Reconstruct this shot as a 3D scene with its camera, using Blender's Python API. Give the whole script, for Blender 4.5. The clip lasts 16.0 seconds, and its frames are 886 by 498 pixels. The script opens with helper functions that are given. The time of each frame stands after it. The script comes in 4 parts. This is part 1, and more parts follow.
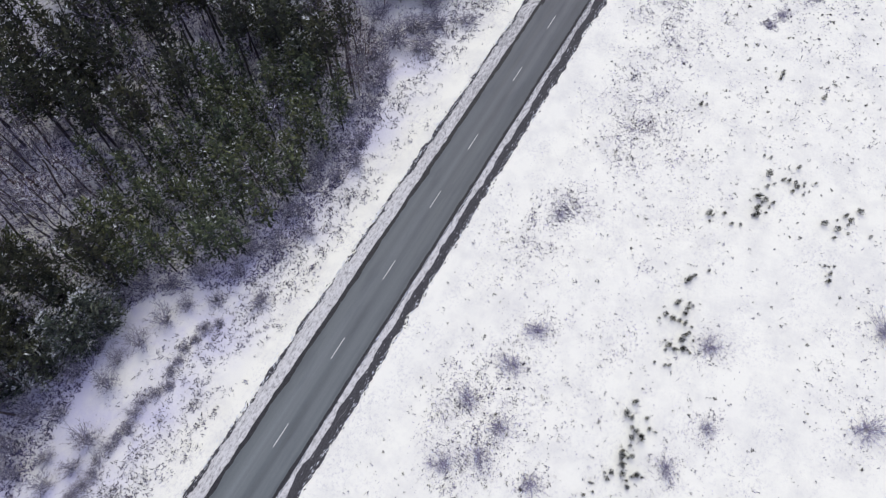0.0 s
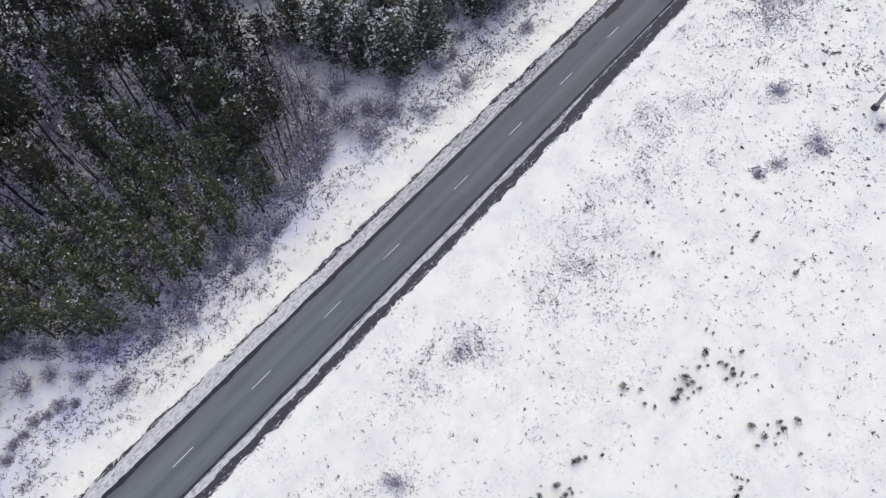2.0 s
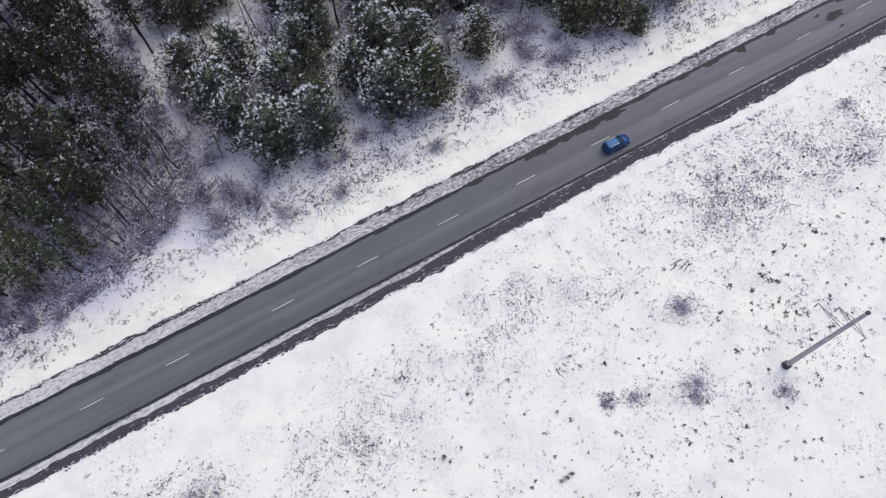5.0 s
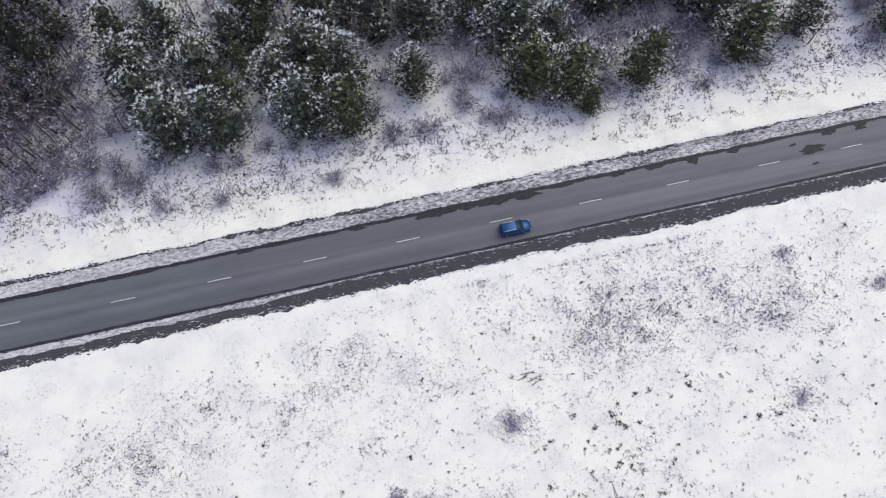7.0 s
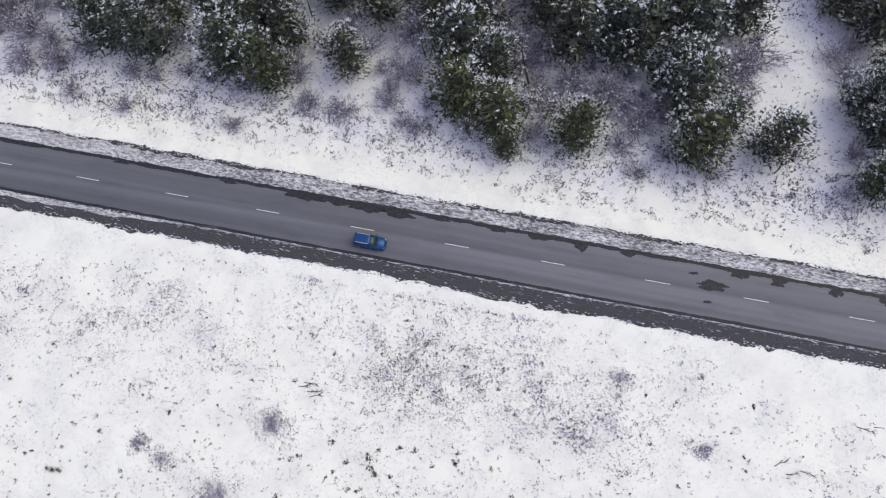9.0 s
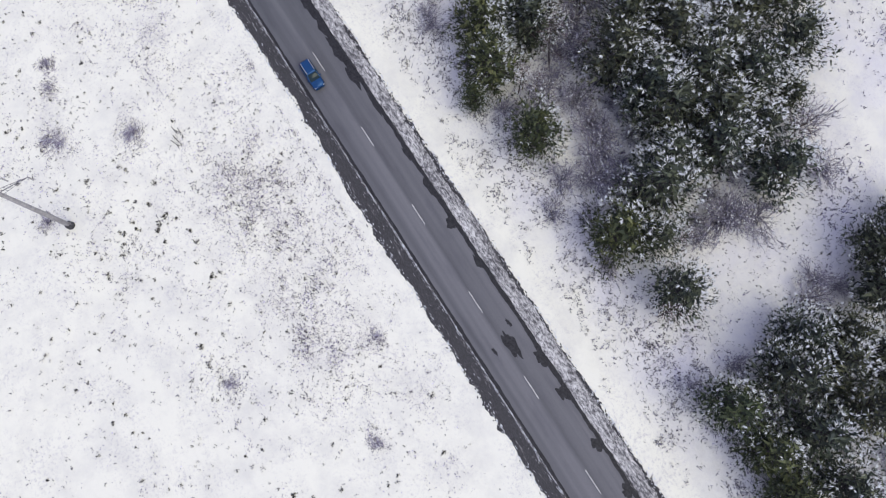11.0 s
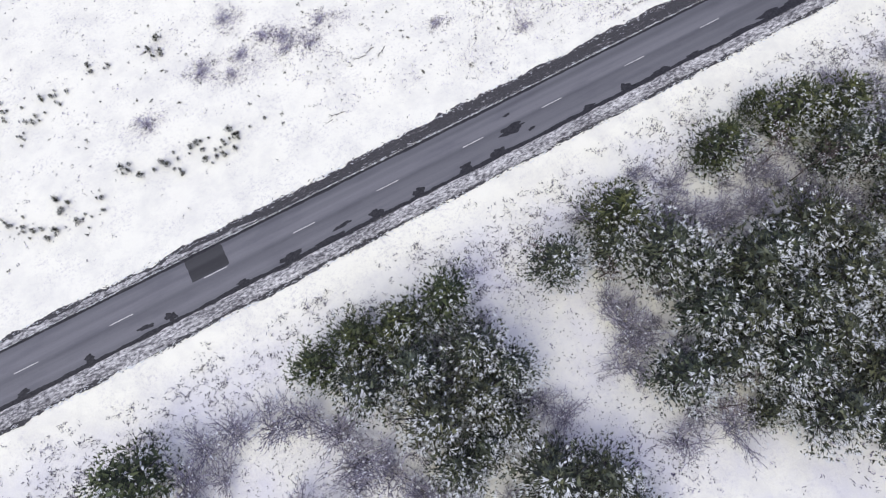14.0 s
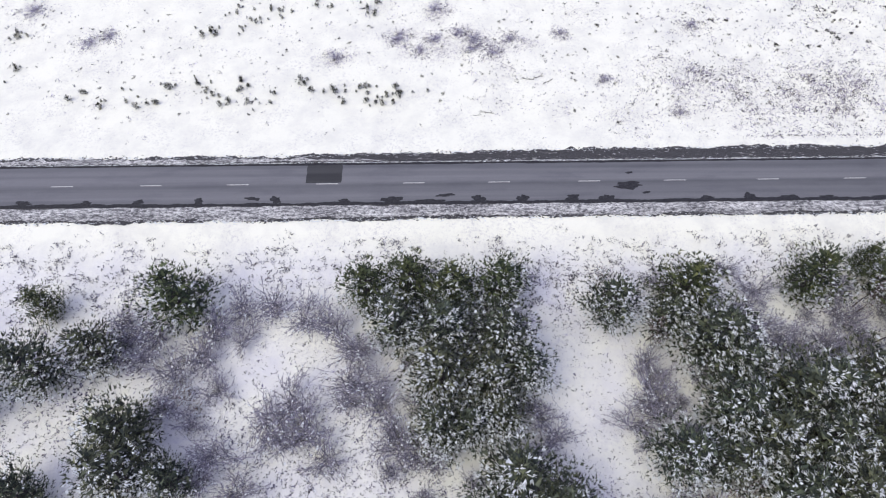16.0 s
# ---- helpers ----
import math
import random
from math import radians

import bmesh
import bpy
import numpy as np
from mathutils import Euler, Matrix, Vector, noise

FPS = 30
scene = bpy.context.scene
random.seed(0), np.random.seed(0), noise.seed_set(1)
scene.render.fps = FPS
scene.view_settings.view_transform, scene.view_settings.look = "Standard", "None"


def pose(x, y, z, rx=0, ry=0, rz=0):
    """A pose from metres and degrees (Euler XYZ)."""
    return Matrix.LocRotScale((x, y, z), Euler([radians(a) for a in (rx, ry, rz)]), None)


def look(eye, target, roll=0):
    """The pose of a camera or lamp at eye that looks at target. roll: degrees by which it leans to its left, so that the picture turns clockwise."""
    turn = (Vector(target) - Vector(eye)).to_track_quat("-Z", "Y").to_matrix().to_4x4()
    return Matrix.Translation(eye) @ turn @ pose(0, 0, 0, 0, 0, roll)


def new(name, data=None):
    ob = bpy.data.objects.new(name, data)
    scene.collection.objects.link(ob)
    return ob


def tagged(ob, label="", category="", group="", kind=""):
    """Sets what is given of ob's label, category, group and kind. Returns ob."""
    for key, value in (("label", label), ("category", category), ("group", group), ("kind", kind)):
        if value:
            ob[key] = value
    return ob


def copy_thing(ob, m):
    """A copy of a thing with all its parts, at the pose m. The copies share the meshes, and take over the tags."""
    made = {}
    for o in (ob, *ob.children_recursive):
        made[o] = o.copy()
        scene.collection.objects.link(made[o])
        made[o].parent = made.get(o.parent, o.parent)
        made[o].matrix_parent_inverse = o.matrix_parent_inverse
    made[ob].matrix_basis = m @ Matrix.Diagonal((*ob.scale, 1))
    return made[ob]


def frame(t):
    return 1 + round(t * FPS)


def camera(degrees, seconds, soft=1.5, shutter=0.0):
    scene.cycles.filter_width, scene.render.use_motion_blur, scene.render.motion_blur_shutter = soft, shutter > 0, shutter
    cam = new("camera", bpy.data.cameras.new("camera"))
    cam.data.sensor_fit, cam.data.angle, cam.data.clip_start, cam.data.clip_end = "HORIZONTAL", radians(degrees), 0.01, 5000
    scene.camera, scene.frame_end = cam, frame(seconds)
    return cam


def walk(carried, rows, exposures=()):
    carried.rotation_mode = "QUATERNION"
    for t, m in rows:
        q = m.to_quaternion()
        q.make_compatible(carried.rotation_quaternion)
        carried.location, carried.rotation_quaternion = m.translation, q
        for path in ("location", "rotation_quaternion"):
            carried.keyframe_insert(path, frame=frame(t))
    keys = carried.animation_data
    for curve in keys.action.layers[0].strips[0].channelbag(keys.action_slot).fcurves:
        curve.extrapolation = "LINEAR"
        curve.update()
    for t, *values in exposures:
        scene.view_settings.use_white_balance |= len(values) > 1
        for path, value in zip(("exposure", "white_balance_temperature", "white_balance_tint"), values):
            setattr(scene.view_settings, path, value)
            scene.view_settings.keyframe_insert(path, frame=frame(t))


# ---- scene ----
cam = camera(66.86, 16.0, soft=1.15)
PATH = [
    (0, (-123.250, -23.232, 78.117), (-92.686, -6.008, 6.220), -0.04),
    (0.5, (-116.834, -25.387, 78.357), (-87.509, -6.222, 6.435), -0.35),
    (1, (-110.127, -27.152, 78.750), (-82.227, -6.543, 6.660), -0.56),
    (1.5, (-103.293, -28.741, 78.895), (-76.635, -6.802, 6.728), -0.70),
    (2, (-96.403, -30.171, 79.049), (-71.056, -6.991, 6.798), -1.00),
    (2.5, (-89.487, -31.614, 79.152), (-65.540, -7.078, 6.872), -1.54),
    (3, (-82.634, -32.705, 79.218), (-60.256, -7.053, 6.822), -1.91),
    (3.5, (-75.529, -33.638, 79.161), (-54.944, -6.873, 6.635), -2.54),
    (4, (-68.406, -34.309, 79.065), (-49.679, -6.661, 6.368), -2.78),
    (6.5, (-32.915, -31.614, 79.232), (-25.010, -4.135, 4.516), -1.19),
    (7, (-25.804, -30.598, 79.126), (-20.167, -3.611, 4.027), -0.92),
    (7.5, (-18.295, -28.783, 79.126), (-15.353, -3.082, 3.425), -1.36),
    (8, (-10.667, -26.818, 79.100), (-10.657, -2.478, 2.892), -2.39),
    (8.5, (-3.223, -24.630, 79.024), (-6.019, -1.840, 2.390), -3.26),
    (9, (4.376, -22.099, 78.856), (-1.373, -1.215, 1.844), -4.51),
    (9.5, (11.681, -19.316, 78.737), (3.122, -0.700, 1.405), -5.31),
    (10, (18.250, -15.272, 78.783), (7.850, -0.405, 0.868), -5.97),
    (12.5, (47.065, 12.847, 78.061), (33.864, 3.352, -0.269), -15.47),
    (13, (51.036, 19.400, 77.958), (39.347, 6.053, -0.050), -11.70),
    (13.5, (53.835, 26.304, 77.799), (43.444, 8.932, 0.403), -8.58),
    (14, (55.547, 33.000, 77.609), (46.318, 11.007, 1.248), -5.76),
    (14.5, (55.974, 39.176, 77.337), (48.699, 12.258, 2.354), -4.58),
    (15, (55.997, 44.181, 77.212), (51.131, 13.201, 3.615), -3.36),
    (15.5, (55.706, 47.854, 76.907), (53.511, 13.441, 4.721), -2.37),
    (16, (55.516, 50.444, 76.606), (55.968, 13.222, 5.794), -1.22),
]
walk(cam, [(t, look(eye, target, roll)) for t, eye, target, roll in PATH],
     exposures=[(0, 0.12), (4, 0.08), (8, 0.10), (10.2, 0.10), (12.5, 0.08), (13.5, 0.19), (14.5, 0.27), (16, 0.28)])

# ---- light: an overcast winter sky with a weak, wide sun behind it ----
world = bpy.data.worlds.new("overcast_sky")
world.use_nodes = True
scene.world = world
wn, wl = world.node_tree.nodes, world.node_tree.links
sky = wn.new("ShaderNodeTexSky")
sky.sky_type, sky.sun_disc = "NISHITA", False
sky.sun_elevation, sky.sun_rotation = radians(55), radians(60)
cloud = wn.new("ShaderNodeMix")
cloud.data_type = "RGBA"
cloud.inputs[0].default_value = 0.88
cloud.inputs[7].default_value = (4.95, 5.15, 7.45, 1)
wl.new(sky.outputs[0], cloud.inputs[6])
wl.new(cloud.outputs[2], wn["Background"].inputs[0])
wn["Background"].inputs[1].default_value = 0.105

sun_data = bpy.data.lights.new("sun", "SUN")
sun_data.energy, sun_data.angle, sun_data.color = 1.55, radians(42), (1.0, 0.95, 0.66)
sun = new("sun", sun_data)
sun.matrix_world = look((28, 16, 47), (0, 0, 0))


# ---- materials ----
def material(name, rough=0.8, metal=0.0):
    m = bpy.data.materials.new(name)
    m.use_nodes = True
    p = m.node_tree.nodes["Principled BSDF"]
    p.inputs["Roughness"].default_value, p.inputs["Metallic"].default_value = rough, metal
    p.inputs["Specular IOR Level"].default_value = 0.3
    return m, m.node_tree.nodes, m.node_tree.links, p


def coords(nodes, links, scale=(1, 1, 1)):
    c, g = nodes.new("ShaderNodeTexCoord"), nodes.new("ShaderNodeMapping")
    g.inputs["Scale"].default_value = scale
    links.new(c.outputs["Object"], g.inputs[0])
    return g.outputs[0]


def grain(nodes, links, vec, scale, detail=4.0, rough=0.6):
    n = nodes.new("ShaderNodeTexNoise")
    n.inputs["Scale"].default_value, n.inputs["Detail"].default_value, n.inputs["Roughness"].default_value = scale, detail, rough
    links.new(vec, n.inputs["Vector"])
    return n.outputs["Fac"]


def ramp(nodes, links, fac, stops, hard=False):
    r = nodes.new("ShaderNodeValToRGB")
    if hard:
        r.color_ramp.interpolation = "CONSTANT"
    for n, (at, col) in enumerate(stops):
        e = r.color_ramp.elements[n] if n < 2 else r.color_ramp.elements.new(at)
        e.position, e.color = at, (*col, 1)
    links.new(fac, r.inputs[0])
    return r.outputs[0]


def mixed(nodes, links, fac, a, b, mode="MIX"):
    m = nodes.new("ShaderNodeMix")
    m.data_type, m.blend_type = "RGBA", mode
    for socket, v in ((m.inputs[0], fac), (m.inputs[6], a), (m.inputs[7], b)):
        if isinstance(v, (int, float)):
            socket.default_value = v
        elif isinstance(v, tuple):
            socket.default_value = (*v, 1)
        else:
            links.new(v, socket)
    return m.outputs[2]


def bump(nodes, links, p, fac, strength, distance):
    b = nodes.new("ShaderNodeBump")
    b.inputs["Strength"].default_value, b.inputs["Distance"].default_value = strength, distance
    links.new(fac, b.inputs["Height"])
    links.new(b.outputs[0], p.inputs["Normal"])


def snow_material():
    m, n, l, p = material("snow", 0.75)
    v = coords(n, l)
    broad = grain(n, l, v, 0.22, 7, 0.66)
    fine = grain(n, l, v, 2.6, 7, 0.75)
    base = ramp(n, l, broad, [(0.34, (0.79, 0.787, 0.745)), (0.56, (0.905, 0.902, 0.828))])
    thin = ramp(n, l, fine, [(0.50, (0, 0, 0)), (0.70, (1, 1, 1))])
    where = ramp(n, l, grain(n, l, v, 0.2, 4, 0.6), [(0.44, (0.06, 0.06, 0.06)), (0.62, (0.85, 0.85, 0.85))])
    amount = mixed(n, l, 1.0, thin, where, "MULTIPLY")
    col = mixed(n, l, amount, base, (0.50, 0.49, 0.55))
    # Lilac shade among the trees, put into the snow colour north of y 7.5
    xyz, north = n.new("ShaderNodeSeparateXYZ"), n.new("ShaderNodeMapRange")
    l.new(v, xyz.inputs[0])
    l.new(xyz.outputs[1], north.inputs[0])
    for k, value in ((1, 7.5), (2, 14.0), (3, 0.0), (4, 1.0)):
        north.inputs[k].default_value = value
    # brush is only noise that mottles this painted shade
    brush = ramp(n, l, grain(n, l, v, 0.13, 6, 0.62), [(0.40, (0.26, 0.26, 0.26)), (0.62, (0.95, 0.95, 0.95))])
    # the shade tint is full in the western forest, about half elsewhere
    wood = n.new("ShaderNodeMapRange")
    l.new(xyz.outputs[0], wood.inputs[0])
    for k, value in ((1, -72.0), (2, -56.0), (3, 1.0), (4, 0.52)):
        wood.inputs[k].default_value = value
    shade_tint = mixed(n, l, 1.0, mixed(n, l, 1.0, brush, north.outputs[0], "MULTIPLY"), wood.outputs[0], "MULTIPLY")
    l.new(mixed(n, l, shade_tint, col, (0.60, 0.595, 0.76)), p.inputs["Base Color"])
    bump(n, l, p, grain(n, l, v, 2.6, 6, 0.65), 0.35, 0.12)
    return m


def asphalt_material(name="asphalt", tone=1.0):
    m, n, l, p = material(name, 0.62)
    v = coords(n, l)
    lane = grain(n, l, coords(n, l, (0.006, 0.55, 1)), 1.0, 2, 0.5)
    streak = grain(n, l, coords(n, l, (0.02, 1.3, 1)), 1.0, 4, 0.55)
    blotch = grain(n, l, coords(n, l, (0.12, 0.5, 1)), 1.0, 4, 0.6)
    a, b, c = ((0.100 * tone, 0.103 * tone, 0.114 * tone), (0.124 * tone, 0.127 * tone, 0.139 * tone), (0.150 * tone, 0.153 * tone, 0.166 * tone))
    col = ramp(n, l, lane, [(0.36, a), (0.5, b), (0.64, c)])
    worn = ramp(n, l, streak, [(0.32, (0.87, 0.87, 0.88)), (0.68, (1.12, 1.12, 1.11))])
    damp = ramp(n, l, blotch, [(0.34, (0.86, 0.86, 0.88)), (0.50, (1.0, 1.0, 1.0))])
    speck = ramp(n, l, grain(n, l, v, 9, 5, 0.75), [(0.35, (0.92, 0.92, 0.92)), (0.65, (1.07, 1.07, 1.07))])
    xyz = n.new("ShaderNodeSeparateXYZ")
    l.new(v, xyz.inputs[0])
    along = n.new("ShaderNodeMapRange")
    along.inputs[1].default_value, along.inputs[2].default_value = -130, 110
    l.new(xyz.outputs[0], along.inputs[0])
    ages = ramp(n, l, along.outputs[0], [(0.0, (1.08, 1.19, 1.17)), (0.30, (0.98, 1.03, 1.05)), (0.5, (1.03, 1.02, 1.07)), (1.0, (1.20, 1.18, 1.25))])
    for layer in (worn, damp, speck, ages):
        col = mixed(n, l, 1.0, col, layer, "MULTIPLY")
    l.new(col, p.inputs["Base Color"])
    l.new(ramp(n, l, streak, [(0.3, (0.5, 0.5, 0.5)), (0.7, (0.75, 0.75, 0.75))]), p.inputs["Roughness"])
    bump(n, l, p, grain(n, l, v, 45, 2, 0.6), 0.25, 0.01)
    return m


def wet_material():
    m, n, l, p = material("wet_asphalt", 0.62)
    col = ramp(n, l, grain(n, l, coords(n, l), 3.5, 5, 0.65), [(0.35, (0.012, 0.012, 0.016)), (0.65, (0.040, 0.040, 0.050))])
    l.new(col, p.inputs["Base Color"])
    return m


def gravel_material():
    m, n, l, p = material("wet_gravel", 0.8)
    v = coords(n, l)
    col = ramp(n, l, grain(n, l, v, 7, 6, 0.75), [(0.3, (0.020, 0.020, 0.024)), (0.5, (0.056, 0.055, 0.063)), (0.72, (0.135, 0.132, 0.148))])
    dust = ramp(n, l, grain(n, l, coords(n, l, (0.3, 2.4, 1)), 1.0, 7, 0.75), [(0.60, (0, 0, 0)), (0.70, (0.7, 0.7, 0.7))])
    l.new(mixed(n, l, dust, col, (0.52, 0.51, 0.53)), p.inputs["Base Color"])
    bump(n, l, p, grain(n, l, v, 9, 5, 0.7), 0.6, 0.06)
    return m


def slush_material():
    m, n, l, p = material("dirty_snow", 0.7)
    f = grain(n, l, coords(n, l, (0.6, 1.4, 1)), 2.4, 10, 0.84)
    g = grain(n, l, coords(n, l, (0.16, 0.9, 1)), 1.0, 4, 0.6)
    crisp = ramp(n, l, f, [(0.40, (0.06, 0.059, 0.066)), (0.455, (0.22, 0.217, 0.24)), (0.505, (0.48, 0.478, 0.50)), (0.57, (0.77, 0.77, 0.79))])
    worn = ramp(n, l, f, [(0.42, (0.055, 0.054, 0.062)), (0.50, (0.20, 0.198, 0.22)), (0.58, (0.58, 0.578, 0.60))])
    col = mixed(n, l, ramp(n, l, g, [(0.40, (0, 0, 0)), (0.60, (1, 1, 1))]), crisp, worn)
    v = coords(n, l)
    xyz, west = n.new("ShaderNodeSeparateXYZ"), n.new("ShaderNodeMapRange")
    l.new(v, xyz.inputs[0])
    l.new(xyz.outputs[0], west.inputs[0])
    for k, value in ((1, -85.0), (2, -25.0), (3, 0.85), (4, 0.0)):
        west.inputs[k].default_value = value
    fresh = ramp(n, l, f, [(0.38, (0.20, 0.197, 0.21)), (0.45, (0.50, 0.497, 0.51)), (0.52, (0.68, 0.677, 0.69))])
    l.new(mixed(n, l, west.outputs[0], col, fresh), p.inputs["Base Color"])
    bump(n, l, p, f, 0.7, 0.1)
    return m


def needle_material(name, stops):
    m, n, l, p = material(name, 0.75)
    geo, obj = n.new("ShaderNodeNewGeometry"), n.new("ShaderNodeObjectInfo")
    col = ramp(n, l, geo.outputs["Random Per Island"], stops)
    shoots = ramp(n, l, grain(n, l, coords(n, l), 0.9, 3, 0.6), [(0.36, (0.66, 0.70, 0.80)), (0.64, (1.30, 1.24, 1.00))])
    hue = ramp(n, l, obj.outputs["Random"], [(0.0, (0.92, 0.98, 1.02)), (0.5, (1.0, 1.0, 0.98)), (1.0, (1.07, 1.01, 0.92))])
    l.new(mixed(n, l, 1.0, mixed(n, l, 1.0, col, hue, "MULTIPLY"), shoots, "MULTIPLY"), p.inputs["Base Color"])
    return m


def twig_material(name, dark, pale):
    m, n, l, p = material(name, 0.85)
    geo = n.new("ShaderNodeNewGeometry")
    l.new(ramp(n, l, geo.outputs["Random Per Island"], [(0.0, dark), (0.75, pale), (1.0, tuple(min(1, 1.9 * c) for c in pale))]), p.inputs["Base Color"])
    return m


def bark_material(name, low, high):
    m, n, l, p = material(name, 0.9)
    f = grain(n, l, coords(n, l, (6, 6, 1.2)), 2.0, 5, 0.7)
    l.new(ramp(n, l, f, [(0.35, low), (0.65, high)]), p.inputs["Base Color"])
    bump(n, l, p, f, 0.5, 0.03)
    return m


def plain(name, col, rough=0.5, metal=0.0, var=0.15, scale=3.0):
    m, n, l, p = material(name, rough, metal)
    f = grain(n, l, coords(n, l), scale, 5, 0.65)
    l.new(ramp(n, l, f, [(0.3, tuple(c * (1 - var) for c in col)), (0.7, tuple(min(1, c * (1 + var)) for c in col))]), p.inputs["Base Color"])
    return m


SNOW = snow_material()
ASPHALT, PATCH, WET = asphalt_material("asphalt", 1.08), asphalt_material("new_asphalt", 0.36), wet_material()
GRAVEL, SLUSH = gravel_material(), slush_material()
FLECK = plain("settled_snow", (0.74, 0.77, 0.82), 0.75, 0, 0.05, 4)
PAINT = plain("road_paint", (0.64, 0.64, 0.65), 0.6, 0, 0.14, 5)
NEEDLES = needle_material("pine_needles", [(0.0, (0.021, 0.027, 0.028)), (0.4, (0.052, 0.064, 0.056)), (0.75, (0.115, 0.135, 0.102)), (1.0, (0.200, 0.220, 0.165))])
GREEN_NEEDLES = needle_material("green_pine_needles", [(0.0, (0.018, 0.025, 0.021)), (0.4, (0.048, 0.064, 0.041)), (0.75, (0.105, 0.128, 0.070)), (1.0, (0.185, 0.210, 0.115))])
DARK_NEEDLES = needle_material("dark_pine_needles", [(0.0, (0.010, 0.013, 0.012)), (0.5, (0.024, 0.029, 0.022)), (1.0, (0.066, 0.072, 0.044))])
TWIG = twig_material("bare_twigs", (0.062, 0.053, 0.098), (0.180, 0.162, 0.275))
REDTWIG = twig_material("reddish_twigs", (0.072, 0.045, 0.056), (0.195, 0.135, 0.150))
WEED = twig_material("dry_weeds", (0.040, 0.039, 0.047), (0.145, 0.140, 0.162))
TUSSOCK = twig_material("dark_grass", (0.022, 0.022, 0.023), (0.085, 0.084, 0.088))
GREYWEED = twig_material("grey_weeds", (0.095, 0.092, 0.112), (0.29, 0.28, 0.33))
BRUSH = twig_material("lilac_grey_twigs", (0.145, 0.136, 0.175), (0.330, 0.314, 0.395))
HAZE = twig_material("thin_pale_twigs", (0.20, 0.185, 0.265), (0.41, 0.385, 0.51))
PINEBARK = bark_material("pine_bark", (0.030, 0.026, 0.036), (0.078, 0.066, 0.080))
BIRCHBARK = bark_material("grey_bark", (0.050, 0.040, 0.042), (0.155, 0.130, 0.130))
CONCRETE = plain("weathered_concrete", (0.37, 0.36, 0.37), 0.85, 0, 0.25, 2.2)
STEEL = plain("galvanised_steel", (0.22, 0.22, 0.24), 0.5, 0.6, 0.25, 6)


# ---- mesh helpers ----
def mesh_of(name, verts, faces, mat, smooth=False):
    me = bpy.data.meshes.new(name)
    me.from_pydata(verts.tolist() if isinstance(verts, np.ndarray) else verts, [], faces.tolist() if isinstance(faces, np.ndarray) else faces)
    me.materials.append(mat)
    if smooth:
        me.shade_smooth()
    return me


def part(name, me, parent=None, label=""):
    ob = new(name, me)
    if parent is not None:
        ob.parent = parent
    return tagged(ob, label)


def from_bm(name, bm, mat, smooth=False):
    me = bpy.data.meshes.new(name)
    bm.normal_update()
    bm.to_mesh(me)
    bm.free()
    me.materials.append(mat)
    if smooth:
        me.shade_smooth()
    return me


def unit(a):
    return a / np.maximum(np.linalg.norm(a, axis=-1, keepdims=True), 1e-6)


def blades(base, way, length, width, rng):
    """One slim triangle for each base point, along its way."""
    side = unit(np.cross(way, rng.normal(size=base.shape)))
    half = side * (np.asarray(width) / 2)[:, None]
    v = np.stack([base - half, base + half, base + way * np.asarray(length)[:, None]], 1).reshape(-1, 3)
    return v, np.arange(len(v)).reshape(-1, 3)


def flecks(at, way, length, width, height, rng):
    """Small lumps of snow, longer along their way: five points and four faces each."""
    flat = unit(way * [1, 1, 0.35])
    side = unit(np.cross(flat, [0, 0, 1.0]))
    l, w = (flat * (np.asarray(length) / 2)[:, None], side * (np.asarray(width) / 2)[:, None])
    v = np.stack([at - l, at - w, at + l, at + w, at + np.asarray(height)[:, None] * [0, 0, 1.0]], 1).reshape(-1, 3)
    k = 5 * np.arange(len(at))[:, None]
    return v, np.concatenate([np.concatenate([k + a, k + b, k + 4], 1) for a, b in ((0, 1), (1, 2), (2, 3), (3, 0))])


def tube(points, radii, sides=6):
    """A tapered, bent tube through the points."""
    points = np.asarray(points, float)
    ring = np.arange(sides) * 2 * np.pi / sides
    v, f = [], []
    for k, (p, r) in enumerate(zip(points, radii)):
        d = unit(points[min(k + 1, len(points) - 1)] - points[max(k - 1, 0)])
        a = unit(np.cross(d, [0.3, 1.0, 0.2]))
        b = np.cross(d, a)
        v += [p + r * (np.cos(t) * a + np.sin(t) * b) for t in ring]
        if k:
            for s in range(sides):
                q = (s + 1) % sides
                f.append([(k - 1) * sides + s, (k - 1) * sides + q, k * sides + q, k * sides + s])
    f += [list(range(sides))[::-1], list(range((len(points) - 1) * sides, len(points) * sides))]
    return np.array(v), f


def joined(items):
    v, f, n = [], [], 0
    for a, b in items:
        v.append(np.asarray(a))
        f += [[i + n for i in face] for face in (b.tolist() if isinstance(b, np.ndarray) else b)]
        n += len(a)
    return np.concatenate(v), f


def ground_height(x, y):
    a = np.abs(y)
    bank = np.clip((a - 5.6) / 4.5, 0, 1)
    swell = 0.16 * np.sin(x * 0.11 + 1.3) * np.sin(y * 0.09 + 0.4) + 0.10 * np.sin(x * 0.29 + y * 0.23) + 0.05 * np.sin(x * 0.9 + 2 * np.sin(y * 0.7))
    return -0.05 - 0.42 * bank * bank * (3 - 2 * bank) + swell * np.clip((a - 6) / 5, 0, 1)


def settle(x, y, sink=0.03):
    return float(ground_height(np.float64(x), np.float64(y))) - sink


# ---- the ground, one sheet to the horizon ----
def spread(lo, hi, step, far):
    inner = list(np.arange(lo, hi + 0.01, step))
    outer, d = [], step
    while d < far:
        d *= 1.6
        outer.append(d)
    return np.array([lo - v for v in outer[::-1]] + inner + [hi + v for v in outer])


